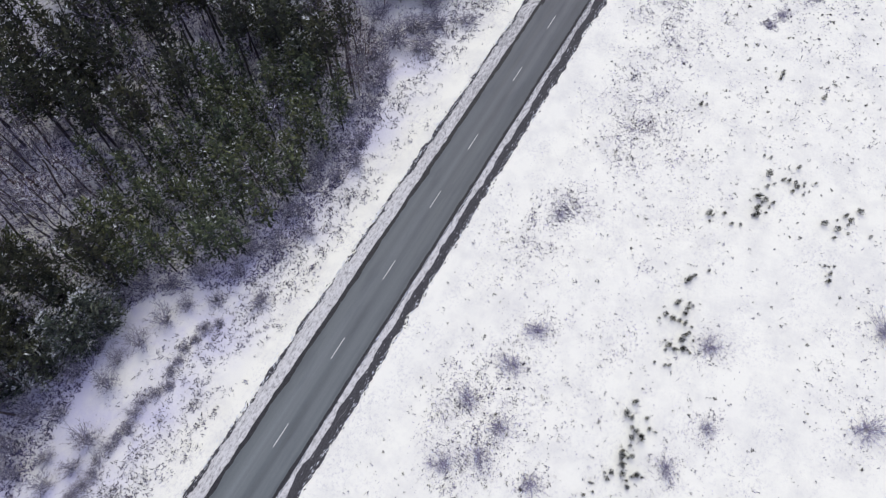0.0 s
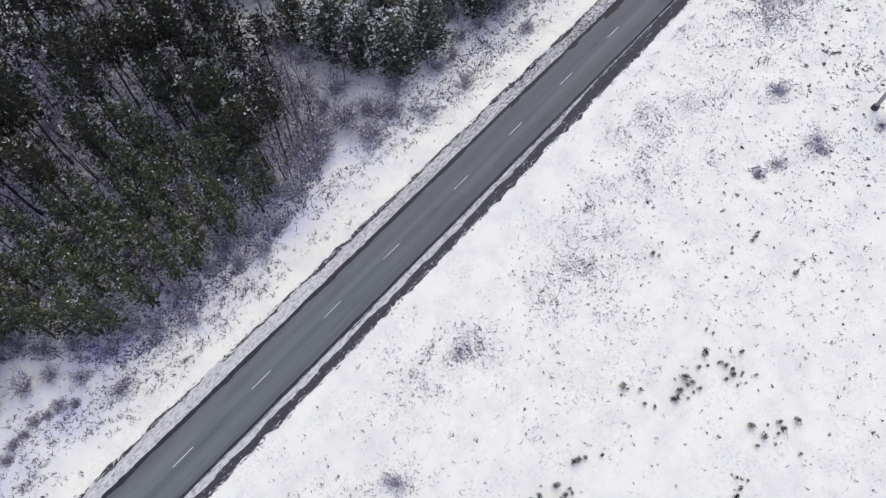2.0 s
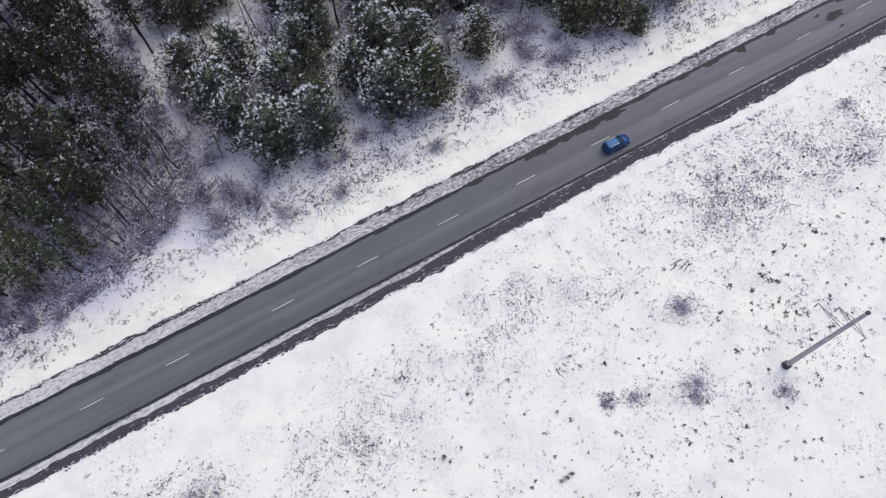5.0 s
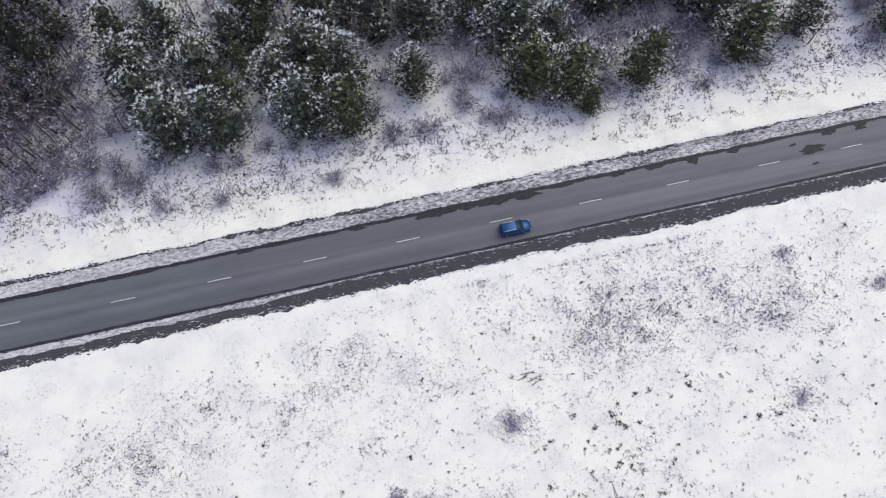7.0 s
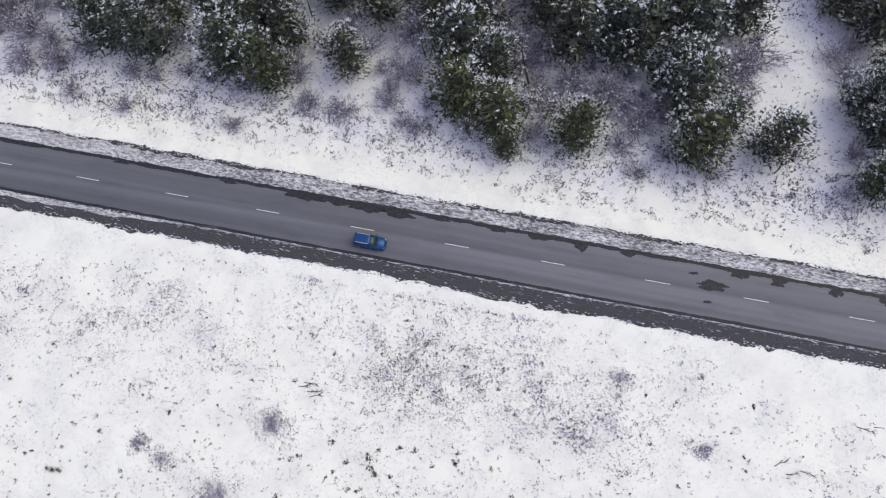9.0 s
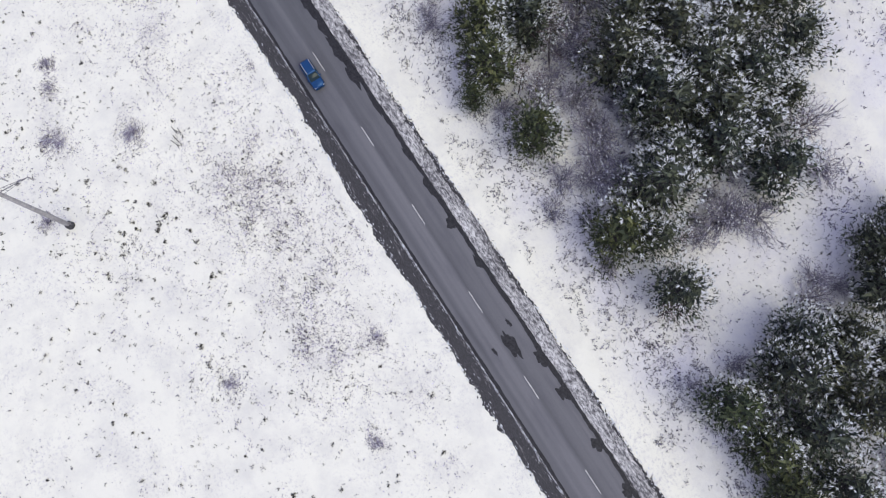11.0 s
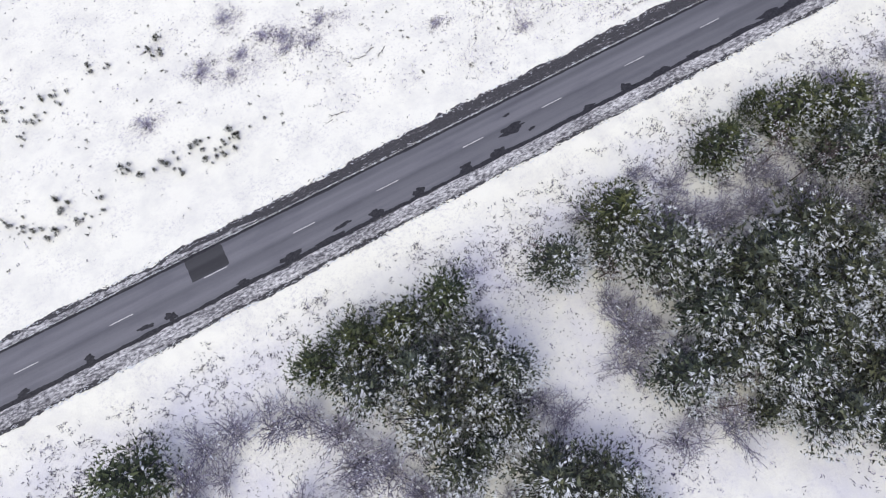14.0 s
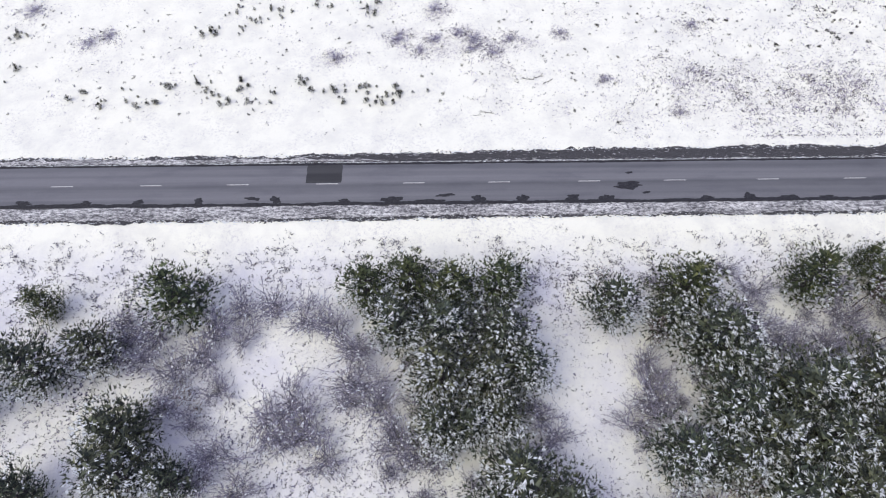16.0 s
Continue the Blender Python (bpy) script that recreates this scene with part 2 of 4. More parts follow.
def build_ground():
    xs, ys = spread(-175, 165, 1.7, 2500), spread(-85, 110, 1.2, 2500)
    gx, gy = np.meshgrid(xs, ys)
    v = np.stack([gx, gy, ground_height(gx, gy)], -1).reshape(-1, 3)
    w = len(xs)
    i = (np.arange(len(ys) - 1)[:, None] * w + np.arange(w - 1)[None]).ravel()
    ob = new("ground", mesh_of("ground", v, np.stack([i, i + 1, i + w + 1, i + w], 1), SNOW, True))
    return tagged(ob, "snow-covered verge, field and forest floor", "ground", kind="structure")


build_ground()


# ---- the road ----
def strip(name, y0, y1, z0, z1, mat, jag0=0.0, jag1=0.0, step=0.25, lo=-170.0, hi=160.0, seed=0, far=True, arch=0.0, east=0.0):
    """A long strip beside or on the road with ragged edges y0 and y1, at heights z0 and z1."""
    rng = np.random.default_rng(seed)
    xs = np.arange(lo, hi, step)

    def edge(y, jag):
        n = len(xs)
        slow = np.interp(xs, xs[::14], rng.normal(size=len(xs[::14])))
        mid = np.interp(xs, xs[::4], rng.normal(size=len(xs[::4])))
        return y + jag * (0.65 * slow + 0.5 * mid + 0.25 * rng.normal(size=n))

    a, b = edge(y0, jag0), edge(y1, jag1) + np.interp(xs, [-170, 35, 80], [0, 0, east])
    if not far:
        b = a + (b - a) * np.clip(np.minimum(xs - lo, hi - xs) / 9, 0.02, 1) ** 0.7
    if far:
        xs = np.concatenate([[-2400, -400], xs, [400, 2400]])
        a, b = (np.concatenate([[y, y], e, [y + d, y + d]]) for y, e, d in ((y0, a, 0), (y1, b, east)))
    cols = [np.stack([xs, a + (b - a) * k, z0 + (z1 - z0) * k + arch * math.sin(math.pi * k) + 0 * xs], -1) for k in (0, 0.33, 0.67, 1)]
    n = len(xs)
    v = np.concatenate(cols)
    f = [[c * n + i, c * n + i + 1, (c + 1) * n + i + 1, (c + 1) * n + i] for c in range(3) for i in range(n - 1)]
    if y1 < y0:
        f = [q[::-1] for q in f]
    return new(name, mesh_of(name, v, f, mat))


def build_road():
    xs = np.concatenate([[-2400, -400], np.arange(-170, 161, 3.0), [400, 2400]])
    prof = [(-3.28, -0.06), (-3.24, 0.0195), (0, 0.06), (3.2, 0.02), (3.24, -0.06)]
    v = np.array([[x, y, z] for y, z in prof for x in xs])
    n = len(xs)
    f = [[c * n + i, c * n + i + 1, (c + 1) * n + i + 1, (c + 1) * n + i] for c in range(len(prof) - 1) for i in range(n - 1)]
    return tagged(new("road", mesh_of("road", v, f, ASPHALT)), "straight two-lane grey asphalt road with pale wheel tracks", "road", kind="structure")


def crown(y):
    return 0.06 - 0.0125 * abs(y)


def build_markings(road):
    """Centre dashes, three metres long, twelve apart."""
    seen = [-119.7, -107.9, -96.0, -84.1, -73.4, -59.5, -47.7, -35.8, -23.9, -11.8, 0.1, 11.9, 24.5, 36.1, 48.3, 59.9, 71.7, 83.9, 95.8, 107.9, 120.0]
    rng = np.random.default_rng(5)
    for x in [-168, -156, -144, -132] + seen + [132, 144, 156]:
        n = 15
        t = np.linspace(-1.48, 1.48, n)
        a, b = (0.045 * s + 0.007 * rng.normal(size=n) for s in (-1, 1))
        v = np.concatenate([np.stack([t, a, 0 * t], -1), np.stack([t, b, 0 * t], -1)])
        f = [[i, i + 1, n + i + 1, n + i] for i in range(n - 1)]
        ob = part("lane_marking", mesh_of("lane_marking", v, f, PAINT), road)
        ob.location = (x, 0.0, crown(0) + 0.004)


def blot(name, x, y, length, width, mat, road, seed, lift=0.004, square=False):
    """A flat stain or repair with a ragged outline on the asphalt."""
    rng = np.random.default_rng(seed)
    n = 40
    t = np.arange(n) * 2 * np.pi / n
    r = 1 + 0.22 * np.sin(2 * t + rng.uniform(0, 6)) + 0.15 * np.sin(5 * t + rng.uniform(0, 6)) + 0.09 * np.sin(9 * t + rng.uniform(0, 6)) + 0.035 * rng.normal(size=n)
    if square:
        r = (1 + 0.02 * rng.normal(size=n)) / np.maximum(np.abs(np.cos(t)), np.abs(np.sin(t)))
    px, py = length / 2 * np.cos(t) * r, width / 2 * np.sin(t) * r
    py = np.clip(py + y, -3.15, 3.1) - y
    v = np.concatenate([[[0, 0, crown(y)]], np.stack([px, py, crown(0) - 0.0125 * np.abs(py + y)], -1)]) + [0, 0, lift]
    f = [[0, 1 + i, 1 + (i + 1) % n] for i in range(n)]
    ob = part(name, mesh_of(name, v, f, mat), road)
    ob.location = (x, y, 0)


road = build_road()
build_markings(road)
blot("asphalt_repair", 72.2, -1.65, 4.9, 3.0, PATCH, road, 1, 0.003, True)
WET_SPOTS = [(-19.8, 2.75, 4.0, 0.8), (-15.5, 2.85, 3.0, 0.6), (-12.2, 2.75, 3.6, 0.9), (-8.0, 2.8, 4.4, 0.8), (-3.0, 2.95, 2.5, 0.4), (9.8, 2.85, 2.2, 0.5), (14.8, 2.75, 1.4, 0.9), (20.5, 2.9, 2.0, 0.5), (30.9, 0.75, 3.6, 0.8), (28.6, 1.9, 0.9, 0.3),
             (34.0, 2.75, 1.6, 0.9), (38.6, 2.7, 1.8, 0.8), (45.3, 2.7, 1.3, 1.0), (51.1, 2.65, 1.5, 0.9), (55.6, 2.0, 2.2, 0.35), (57.5, 2.9, 3.0, 0.5), (62.8, 2.6, 2.3, 0.8), (69.2, 2.8, 1.6, 0.5)]
MORE_WET = [(78.5, 2.45, 1.2, 0.8), (81.6, 2.25, 1.8, 0.4), (88.8, 2.6, 1.2, 0.7), (97.0, 2.7, 1.5, 0.6), (104.0, 2.8, 1.6, 0.6), (112.5, 2.6, 2.2, 0.5), (30.5, -1.3, 0.8, 0.3), (-30.0, 2.95, 2.2, 0.4), (-44.0, 3.0, 2.6, 0.3), (4.5, 2.95, 2.4, 0.4)]
for k, (x, y, a, b) in enumerate(WET_SPOTS + MORE_WET):
    blot("wet_patch", x, y, 1.1 * a, 1.35 * b, WET, road, 20 + k)

tagged(strip("shoulder_north", 3.0, 5.45, -0.02, -0.02, GRAVEL, 0.0, 0.22, seed=1, east=0.25), "dark wet gravel shoulder along the forest side", "shoulder", kind="structure")
tagged(strip("shoulder_south", -3.1, -5.5, -0.02, -0.02, GRAVEL, 0.0, 0.24, seed=2, east=0.75), "dark wet gravel shoulder along the field side", "shoulder", kind="structure")
tagged(strip("slush_band", 3.42, 5.2, 0.0, 0.0, SLUSH, 0.13, 0.20, seed=3, arch=0.06, east=0.2), "trampled dirty grey snow along the asphalt", "dirty snow", kind="stuff")
tagged(strip("slush_band_south", -3.58, -4.25, -0.005, -0.005, SLUSH, 0.09, 0.16, seed=6, lo=-170.0, hi=-34.0, far=False, arch=0.03), "trampled dirty grey snow on the field-side shoulder", "dirty snow", kind="stuff")
tagged(strip("slush_band_south", -3.7, -4.35, -0.005, -0.005, SLUSH, 0.10, 0.24, seed=8, lo=64.0, hi=160.0, far=False, arch=0.03), "trampled dirty grey snow on the field-side shoulder", "dirty snow", kind="stuff")
tagged(strip("wet_edge_north", 2.94, 3.44, 0.034, 0.022, WET, 0.10, 0.08, seed=4, far=False), "dark wet margin of the asphalt", "wet asphalt", kind="structure")
tagged(strip("wet_edge_south", -3.08, -3.36, 0.032, 0.022, WET, 0.05, 0.08, seed=5, far=False), "dark wet margin of the asphalt", "wet asphalt", kind="structure")


def build_clods(name, mat, lines, label, category, seed, long=(0.12, 0.55), wide=(0.08, 0.22), stray=0.5):
    """Many small lumps beside the road."""
    rng = np.random.default_rng(seed)
    at, ways = [], []
    for y, sd, count in lines:
        x = rng.uniform(-168, 158, count)
        yy = y + sd * rng.normal(size=count)
        yy += np.interp(x, [35, 80], [0, 0.75 if y < -4.6 else 0.25 if y > 5 else 0])
        at.append(np.stack([x, yy, np.maximum(ground_height(x, yy), -0.035)], -1))
        a = rng.normal(0, stray, count)
        ways.append(np.stack([np.cos(a), np.sin(a), 0 * a], -1))
    at, ways = np.concatenate(at), np.concatenate(ways)
    n = len(at)
    v, f = flecks(at, ways, rng.uniform(*long, n), rng.uniform(*wide, n), rng.uniform(0.03, 0.08, n), rng)
    return tagged(new(name, mesh_of(name, v, f, mat)), label, category, kind="stuff")


build_clods("earth_clods", GRAVEL, [(5.35, 0.16, 1700), (5.0, 0.14, 500), (-5.35, 0.2, 1300)], "small dark clods of frozen earth along the verge", "earth clods", 11)
build_clods("snow_lumps", FLECK, [(5.45, 0.2, 2100), (-5.42, 0.14, 1700), (-4.9, 0.3, 120)], "small crumbs of ploughed snow on the shoulder", "snow lumps", 12, (0.15, 0.8), (0.05, 0.15), 0.2)
build_clods("slush_line", FLECK, [(-3.52, 0.045, 2600), (-3.7, 0.08, 420), (-4.3, 0.3, 90)], "thin broken line of snow along the asphalt edge", "snow", 15, (0.2, 1.1), (0.03, 0.10), 0.06)
build_clods("slush_crumbs", SLUSH, [(-3.6, 0.07, 1600), (-3.9, 0.13, 420), (-4.5, 0.4, 130), (4.9, 0.25, 2600), (3.7, 0.2, 600)], "broken grey crumbs of slush on the gravel", "dirty snow", 13, (0.15, 0.95), (0.04, 0.13), 0.12)
build_clods("rut_lines", GRAVEL, [(4.72, 0.05, 1500), (5.12, 0.06, 1900), (4.25, 0.12, 500)], "thin broken dark ruts pressed into the roadside snow", "ruts", 17, (0.3, 1.5), (0.06, 0.16), 0.05)
build_clods("edge_gravel", GRAVEL, [(3.45, 0.10, 1200), (4.3, 0.4, 700)], "dark grit lying in the slush", "gravel", 14, (0.1, 0.6), (0.05, 0.16), 0.2)


# ---- trees ----
def slips(at, way, length, width, rng):
    """Thin streaks of snow lying flat along their way: a ridged kite of two faces each."""
    flat = unit(way * [1, 1, 0.6])
    side = unit(np.cross(flat, [0, 0, 1.0]) + rng.normal(0, 0.12, at.shape))
    l, w = flat * np.asarray(length)[:, None], side * (np.asarray(width) / 2)[:, None]
    v = np.stack([at, at + 0.45 * l - w, at + l, at + 0.45 * l + w], 1).reshape(-1, 3)
    k = 4 * np.arange(len(at))[:, None]
    return v, np.concatenate([np.concatenate([k, k + 1, k + 2], 1), np.concatenate([k, k + 2, k + 3], 1)])


def pine_meshes(seed, height, radius, first, whorls, boughs, needle_mat, spacing=0.55, snow=1.0, blade=0.36, per=6, heart=450):
    """The trunk, boughs, needles and settled snow of one pine; the snow lies mostly on the side away from the road."""
    rng = np.random.default_rng(seed)
    bend = rng.normal(0, 0.010 * height, (7, 2)).cumsum(0) * 0.35
    hz = np.linspace(0, height * 0.97, 7)
    line = np.concatenate([bend - bend[0], hz[:, None]], 1)
    trunk = tube(line, np.interp(hz, [0, height], [0.011 * height + 0.02, 0.02]), 6)

    def axis(z):
        return np.array([np.interp(z, hz, line[:, 0]), np.interp(z, hz, line[:, 1]), z])

    root, reach_to, at, ways = [], [], [], []
    lobe, lift = rng.uniform(0, 6.28, 3), rng.uniform(0.06, 0.14)
    for z in np.linspace(first, height * 0.95, whorls):
        u = (z - first) / (height - first)
        prof = radius * (1 - u ** 2.1) ** 0.8 * (0.66 + 0.34 * min(1, u / 0.25)) + 0.12
        turn = rng.uniform(0, 6.28)
        for k in range(max(4, round(boughs * (1 - 0.5 * u)))):
            a = turn + k * 6.283 / max(4, round(boughs * (1 - 0.5 * u))) + rng.normal(0, 0.14)
            long = prof * rng.uniform(0.80, 1.04) * (1 + lift * math.sin(2 * a + lobe[0]) + 0.07 * math.sin(3 * a + lobe[1] + 2 * u) + 0.05 * math.sin(7 * a + lobe[2]))
            rise = rng.uniform(0.25, 0.55) + 0.6 * u
            o = axis(z + rng.normal(0, 0.12))
            d = np.array([math.cos(a), math.sin(a), 0.0])
            tip = o + d * long + [0, 0, rise * long * 0.5]
            root.append(o), reach_to.append(tip)
            n = max(2, int(long * 0.60 / spacing))
            for s in np.linspace(0.42, 1.0, n):
                p = o + (tip - o) * s - [0, 0, 0.22 * long * s * (1 - s)]
                at.append(p)
                ways.append(d + [0, 0, 0.75])
                reach = 0.36 * long * (1.30 - s) + 0.12
                for side in (-1, 1):
                    q = np.array([-d[1], d[0], 0]) * side
                    for w in np.arange(0.34, max(reach, 0.36), spacing):
                        at.append(p + q * w + d * 0.30 * w + [0, 0, rng.normal(0, 0.10)])
                        ways.append(0.6 * d + 0.5 * q + [0, 0, 0.75])
    top = axis(height * 0.97)
    for _ in range(8):
        at.append(top + rng.normal(0, 0.12, 3))
        ways.append(np.array([0, 0, 1.0]) + rng.normal(0, 0.3, 3))
    root, reach_to = np.array(root), np.array(reach_to)
    span = np.linalg.norm(reach_to - root, axis=1)
    limbs = [blades(root, unit(reach_to - root), span, 0.03 + 0.02 * span, rng) for _ in range(2)]
    at = np.array(at) + rng.normal(0, 0.07, (len(at), 3))
    ways = unit(np.array(ways) + rng.normal(0, 0.22, (len(at), 3)))
    big = np.clip(rng.normal(1.0, 0.22, len(at)), 0.6, 1.5)
    base = np.repeat(at, per, 0)
    fan = rng.normal(0, 1, base.shape)
    fan = unit(fan - np.repeat(ways, per, 0) * (fan * np.repeat(ways, per, 0)).sum(1, keepdims=True))
    way = unit(np.repeat(ways, per, 0) + fan * rng.uniform(0.25, 1.0, (len(base), 1)))
    n = len(base)
    size = np.repeat(big, per) * blade
    leaf = blades(base - way * 0.08, way, rng.uniform(0.75, 1.3, n) * size, rng.uniform(0.20, 0.34, n) * size, rng)
    pick = rng.integers(0, len(root), heart)
    deep = root[pick] + (reach_to - root)[pick] * rng.uniform(0.15, 0.72, (heart, 1)) + rng.normal(0, 0.25, (heart, 3)) - [0, 0, 0.15]
    inner = blades(deep, unit(rng.normal(0, 1, deep.shape) * [1, 1, 0.5]), rng.uniform(0.5, 0.95, heart) * min(1, radius / 2), rng.uniform(0.25, 0.45, heart) * min(1, radius / 2), rng)
    heap = 0.5 + 0.5 * np.sin(at[:, 0] * 1.9 + 2 * np.sin(at[:, 2] * 1.3)) * np.sin(at[:, 1] * 1.7 + 2 * np.sin(at[:, 0] * 1.1 + lobe[0]))
    out = (at - axis(height * 0.5)) * [1, 1, 0]
    out /= np.maximum(np.linalg.norm(out, axis=1, keepdims=True), 0.45 * radius)
    lee = np.clip(0.26 + 0.48 * out[:, 1] + 0.12 * ways[:, 1], 0.09, 0.85) * snow * (0.30 + 1.35 * heap)
    held = np.repeat(rng.random(len(at)) < 0.95 * lee, per) & (rng.random(n) < 0.72)
    m = int(held.sum())
    frost = slips(base[held] + way[held] * 0.06 + [0, 0, 0.05], way[held], rng.uniform(0.8, 1.3, m) * size[held], rng.uniform(0.04, 0.09, m) * min(1, blade / 0.36), rng)
    load = rng.random(len(at)) < 0.07 * lee + 0.008 * snow
    m = int(load.sum())
    cap = flecks(at[load] + [0, 0, 0.20 * blade / 0.36], ways[load] + rng.normal(0, 0.7, (m, 3)), rng.uniform(0.18, 0.42, m) * min(1, blade / 0.36), rng.uniform(0.10, 0.22, m) * min(1, blade / 0.36), rng.uniform(0.04, 0.09, m), rng)
    return (mesh_of("trunk", *trunk, PINEBARK, True), mesh_of("branchwork", *joined(limbs), PINEBARK), mesh_of("foliage", *joined([leaf, inner]), needle_mat), mesh_of("settled_snow", *joined([frost, cap]), FLECK))


def bare_meshes(seed, height, radius, twig_mat, first=0.35, limbs_n=26, stems=1, dense=1.0, fine=0.024, snow=0.05, stout=1.0):
    """Trunk or stems, limbs and fine twigs of a leafless tree or shrub."""
    rng = np.random.default_rng(seed)
    wood, lo, lt, tb, tw, tl, tr = [], [], [], [], [], [], []
    for s in range(stems):
        around = s * 6.283 / stems + rng.normal(0, 0.25)
        lean = rng.normal(0, 0.05, 2) if stems == 1 else np.array([math.cos(around), math.sin(around)]) * math.sqrt(rng.uniform(0.03, 1.0)) * 0.72 * radius / height
        hh = height * (1 if stems == 1 else rng.uniform(0.6, 1.0))
        foot = np.zeros(3) if stems == 1 else np.append(rng.normal(0, 0.14 * radius, 2), 0)
        hz = np.linspace(0, hh, 5)
        line = foot + np.stack([hz * lean[0], hz * lean[1], hz], 1) + np.concatenate([rng.normal(0, 0.012 * hh, (5, 2)), np.zeros((5, 1))], 1) * (hz > 0)[:, None]
        if stems == 1:
            wood.append(tube(line, np.linspace(0.010 * hh + 0.01, 0.008, 5), 5))
        else:
            lo.append(line[0]), lt.append(line[4])
            lo.append(line[1]), lt.append(line[3] + rng.normal(0, 0.10 * radius, 3) * [1, 1, 0.3])
        for k in range(max(3, limbs_n // stems)):
            u = rng.uniform(first, 0.98)
            o = np.array([np.interp(u * hh, hz, line[:, c]) for c in range(3)])
            a = rng.uniform(0, 6.283) if stems == 1 else around + rng.normal(0, 1.0)
            long = radius * (1.1 - 0.75 * u) * rng.uniform(0.5, 1.1) * (1 if stems == 1 else 0.62)
            tip = o + [math.cos(a) * long, math.sin(a) * long, long * rng.uniform(0.4, 1.1)]
            lo.append(o), lt.append(tip)
            count = max(3, int(7 * dense))
            for v in rng.uniform(0.15, 1.0, count):
                p = o + (tip - o) * v
                d = unit(tip - o + rng.normal(0, 0.45, 3) * long)
                ln = long * rng.uniform(0.2, 0.45)
                tb.append(p), tw.append(d), tl.append(ln), tr.append(fine * 1.3)
                for q in rng.uniform(0.2, 1.0, int(3 * dense)):
                    tb.append(p + d * ln * q), tw.append(unit(d + rng.normal(0, 0.45, 3))), tl.append(ln * rng.uniform(0.4, 0.8)), tr.append(fine)
    lo, lt = np.array(lo), np.array(lt)
    span = np.linalg.norm(lt - lo, axis=1)
    for _ in range(1 if stems == 1 else 2):
        wood.append(blades(lo, unit(lt - lo), span, stout * (fine + (0.018 if stems == 1 else 0.016) * span), rng))
    tb, tw = np.array(tb), np.array(tw)
    twigs = blades(tb, tw, tl, tr, rng)
    pick = rng.random(len(tb)) < snow
    m = int(pick.sum())
    cap = [slips(tb[pick], unit(tw[pick] * [1, 1, 0.3] + rng.normal(0, 0.3, (m, 3))), rng.uniform(0.10, 0.26, m), rng.uniform(0.07, 0.15, m), rng)]
    if stems == 1:
        laid = rng.random(len(lo)) < 0.22
        m = int(laid.sum())
        cap.append(slips(lo[laid] + (lt - lo)[laid] * rng.uniform(0.0, 0.5, (m, 1)) + [0, 0, 0.03], unit((lt - lo)[laid]), rng.uniform(0.3, 0.9, m), rng.uniform(0.08, 0.16, m), rng))
    return (mesh_of("trunk" if stems == 1 else "bush_frame", *joined(wood), BIRCHBARK if stems == 1 else twig_mat), mesh_of("twig_crown", *twigs, twig_mat), mesh_of("settled_snow", *joined(cap), FLECK))


def make_plant(name, meshes, names, label, category, group):
    top = new(name)
    top.empty_display_size = 0.5
    for n, me in zip(names, meshes):
        tagged(part(n, me, top), kind="stuff" if n in ("settled_snow", "foliage", "twig_crown", "branchwork", "bush_frame") else "")
    return tagged(top, label, category, group)


class Kind:
    """Several shapes of one kind of plant; the first of each shape is the original, the rest are copies."""

    def __init__(self, originals):
        self.originals, self.used, self.count, self.spots = originals, set(), 0, []

    def put(self, x, y, wide, high, rng, free_turn=False):
        self.spots.append((x, y, wide))
        k = self.count if self.count < len(self.originals) else int(rng.integers(len(self.originals)))
        turn = rng.uniform(0, 360) if free_turn else rng.uniform(-40, 40)
        m = pose(x, y, settle(x, y), rng.normal(0, 1.2), rng.normal(0, 1.2), turn)
        ob = self.originals[k]
        if k in self.used:
            ob = copy_thing(ob, m)
        else:
            self.used.add(k)
        wider = rng.uniform(0.75, 1.3) if free_turn else 1.0
        ob.matrix_basis = m @ Matrix.Diagonal((wide * wider, wide / wider, high, 1))
        self.count += 1
        return ob


PINE_PARTS, BARE_PARTS, SHRUB_PARTS = ("trunk", "branchwork", "foliage", "settled_snow"), ("trunk", "twig_crown", "settled_snow"), ("bush_frame", "twig_crown", "settled_snow")
bushy = Kind([make_plant("pine_tree", pine_meshes(100 + k, 10.0, 3.6, 0.7, 12, 11, NEEDLES), PINE_PARTS, "bushy young green pine tree dusted with snow", "pine tree", "young pines") for k in range(6)])
edge = Kind([make_plant("edge_pine", pine_meshes(150 + k, 10.0, 3.6, 0.6, 12, 11, GREEN_NEEDLES, 0.55, 0.6), PINE_PARTS, "bushy bright green pine at the forest edge with little snow", "pine tree", "young pines") for k in range(4)])
slim = Kind([make_plant("forest_pine", pine_meshes(200 + k, 11.5, 2.1, 2.6, 9, 7, GREEN_NEEDLES, 0.5, 0.26, 0.34, 5, 120), PINE_PARTS, "slender dark green forest pine flecked with snow", "pine tree", "forest pines") for k in range(4)])
tall = Kind([make_plant("tall_pine", pine_meshes(300 + k, 17.0, 2.5, 9.6, 8, 7, DARK_NEEDLES, 0.58, 0.20, 0.44, 6, 180), PINE_PARTS, "tall pine with a bare dark trunk and thin crown", "pine tree", "tall pines") for k in range(4)])
bare = Kind([make_plant("bare_tree", bare_meshes(400 + k, 14.0, 3.0, (TWIG, REDTWIG)[k == 2], 0.35, 32), BARE_PARTS, "tall leafless tree with grey bark and thin twigs", "bare tree", "bare trees") for k in range(4)])
redbare = Kind([make_plant("red_bare_tree", bare_meshes(450 + k, 9.0, 2.3, REDTWIG, 0.25, 34), BARE_PARTS, "slender leafless tree with reddish-brown twigs", "bare tree", "reddish bare trees") for k in range(2)])
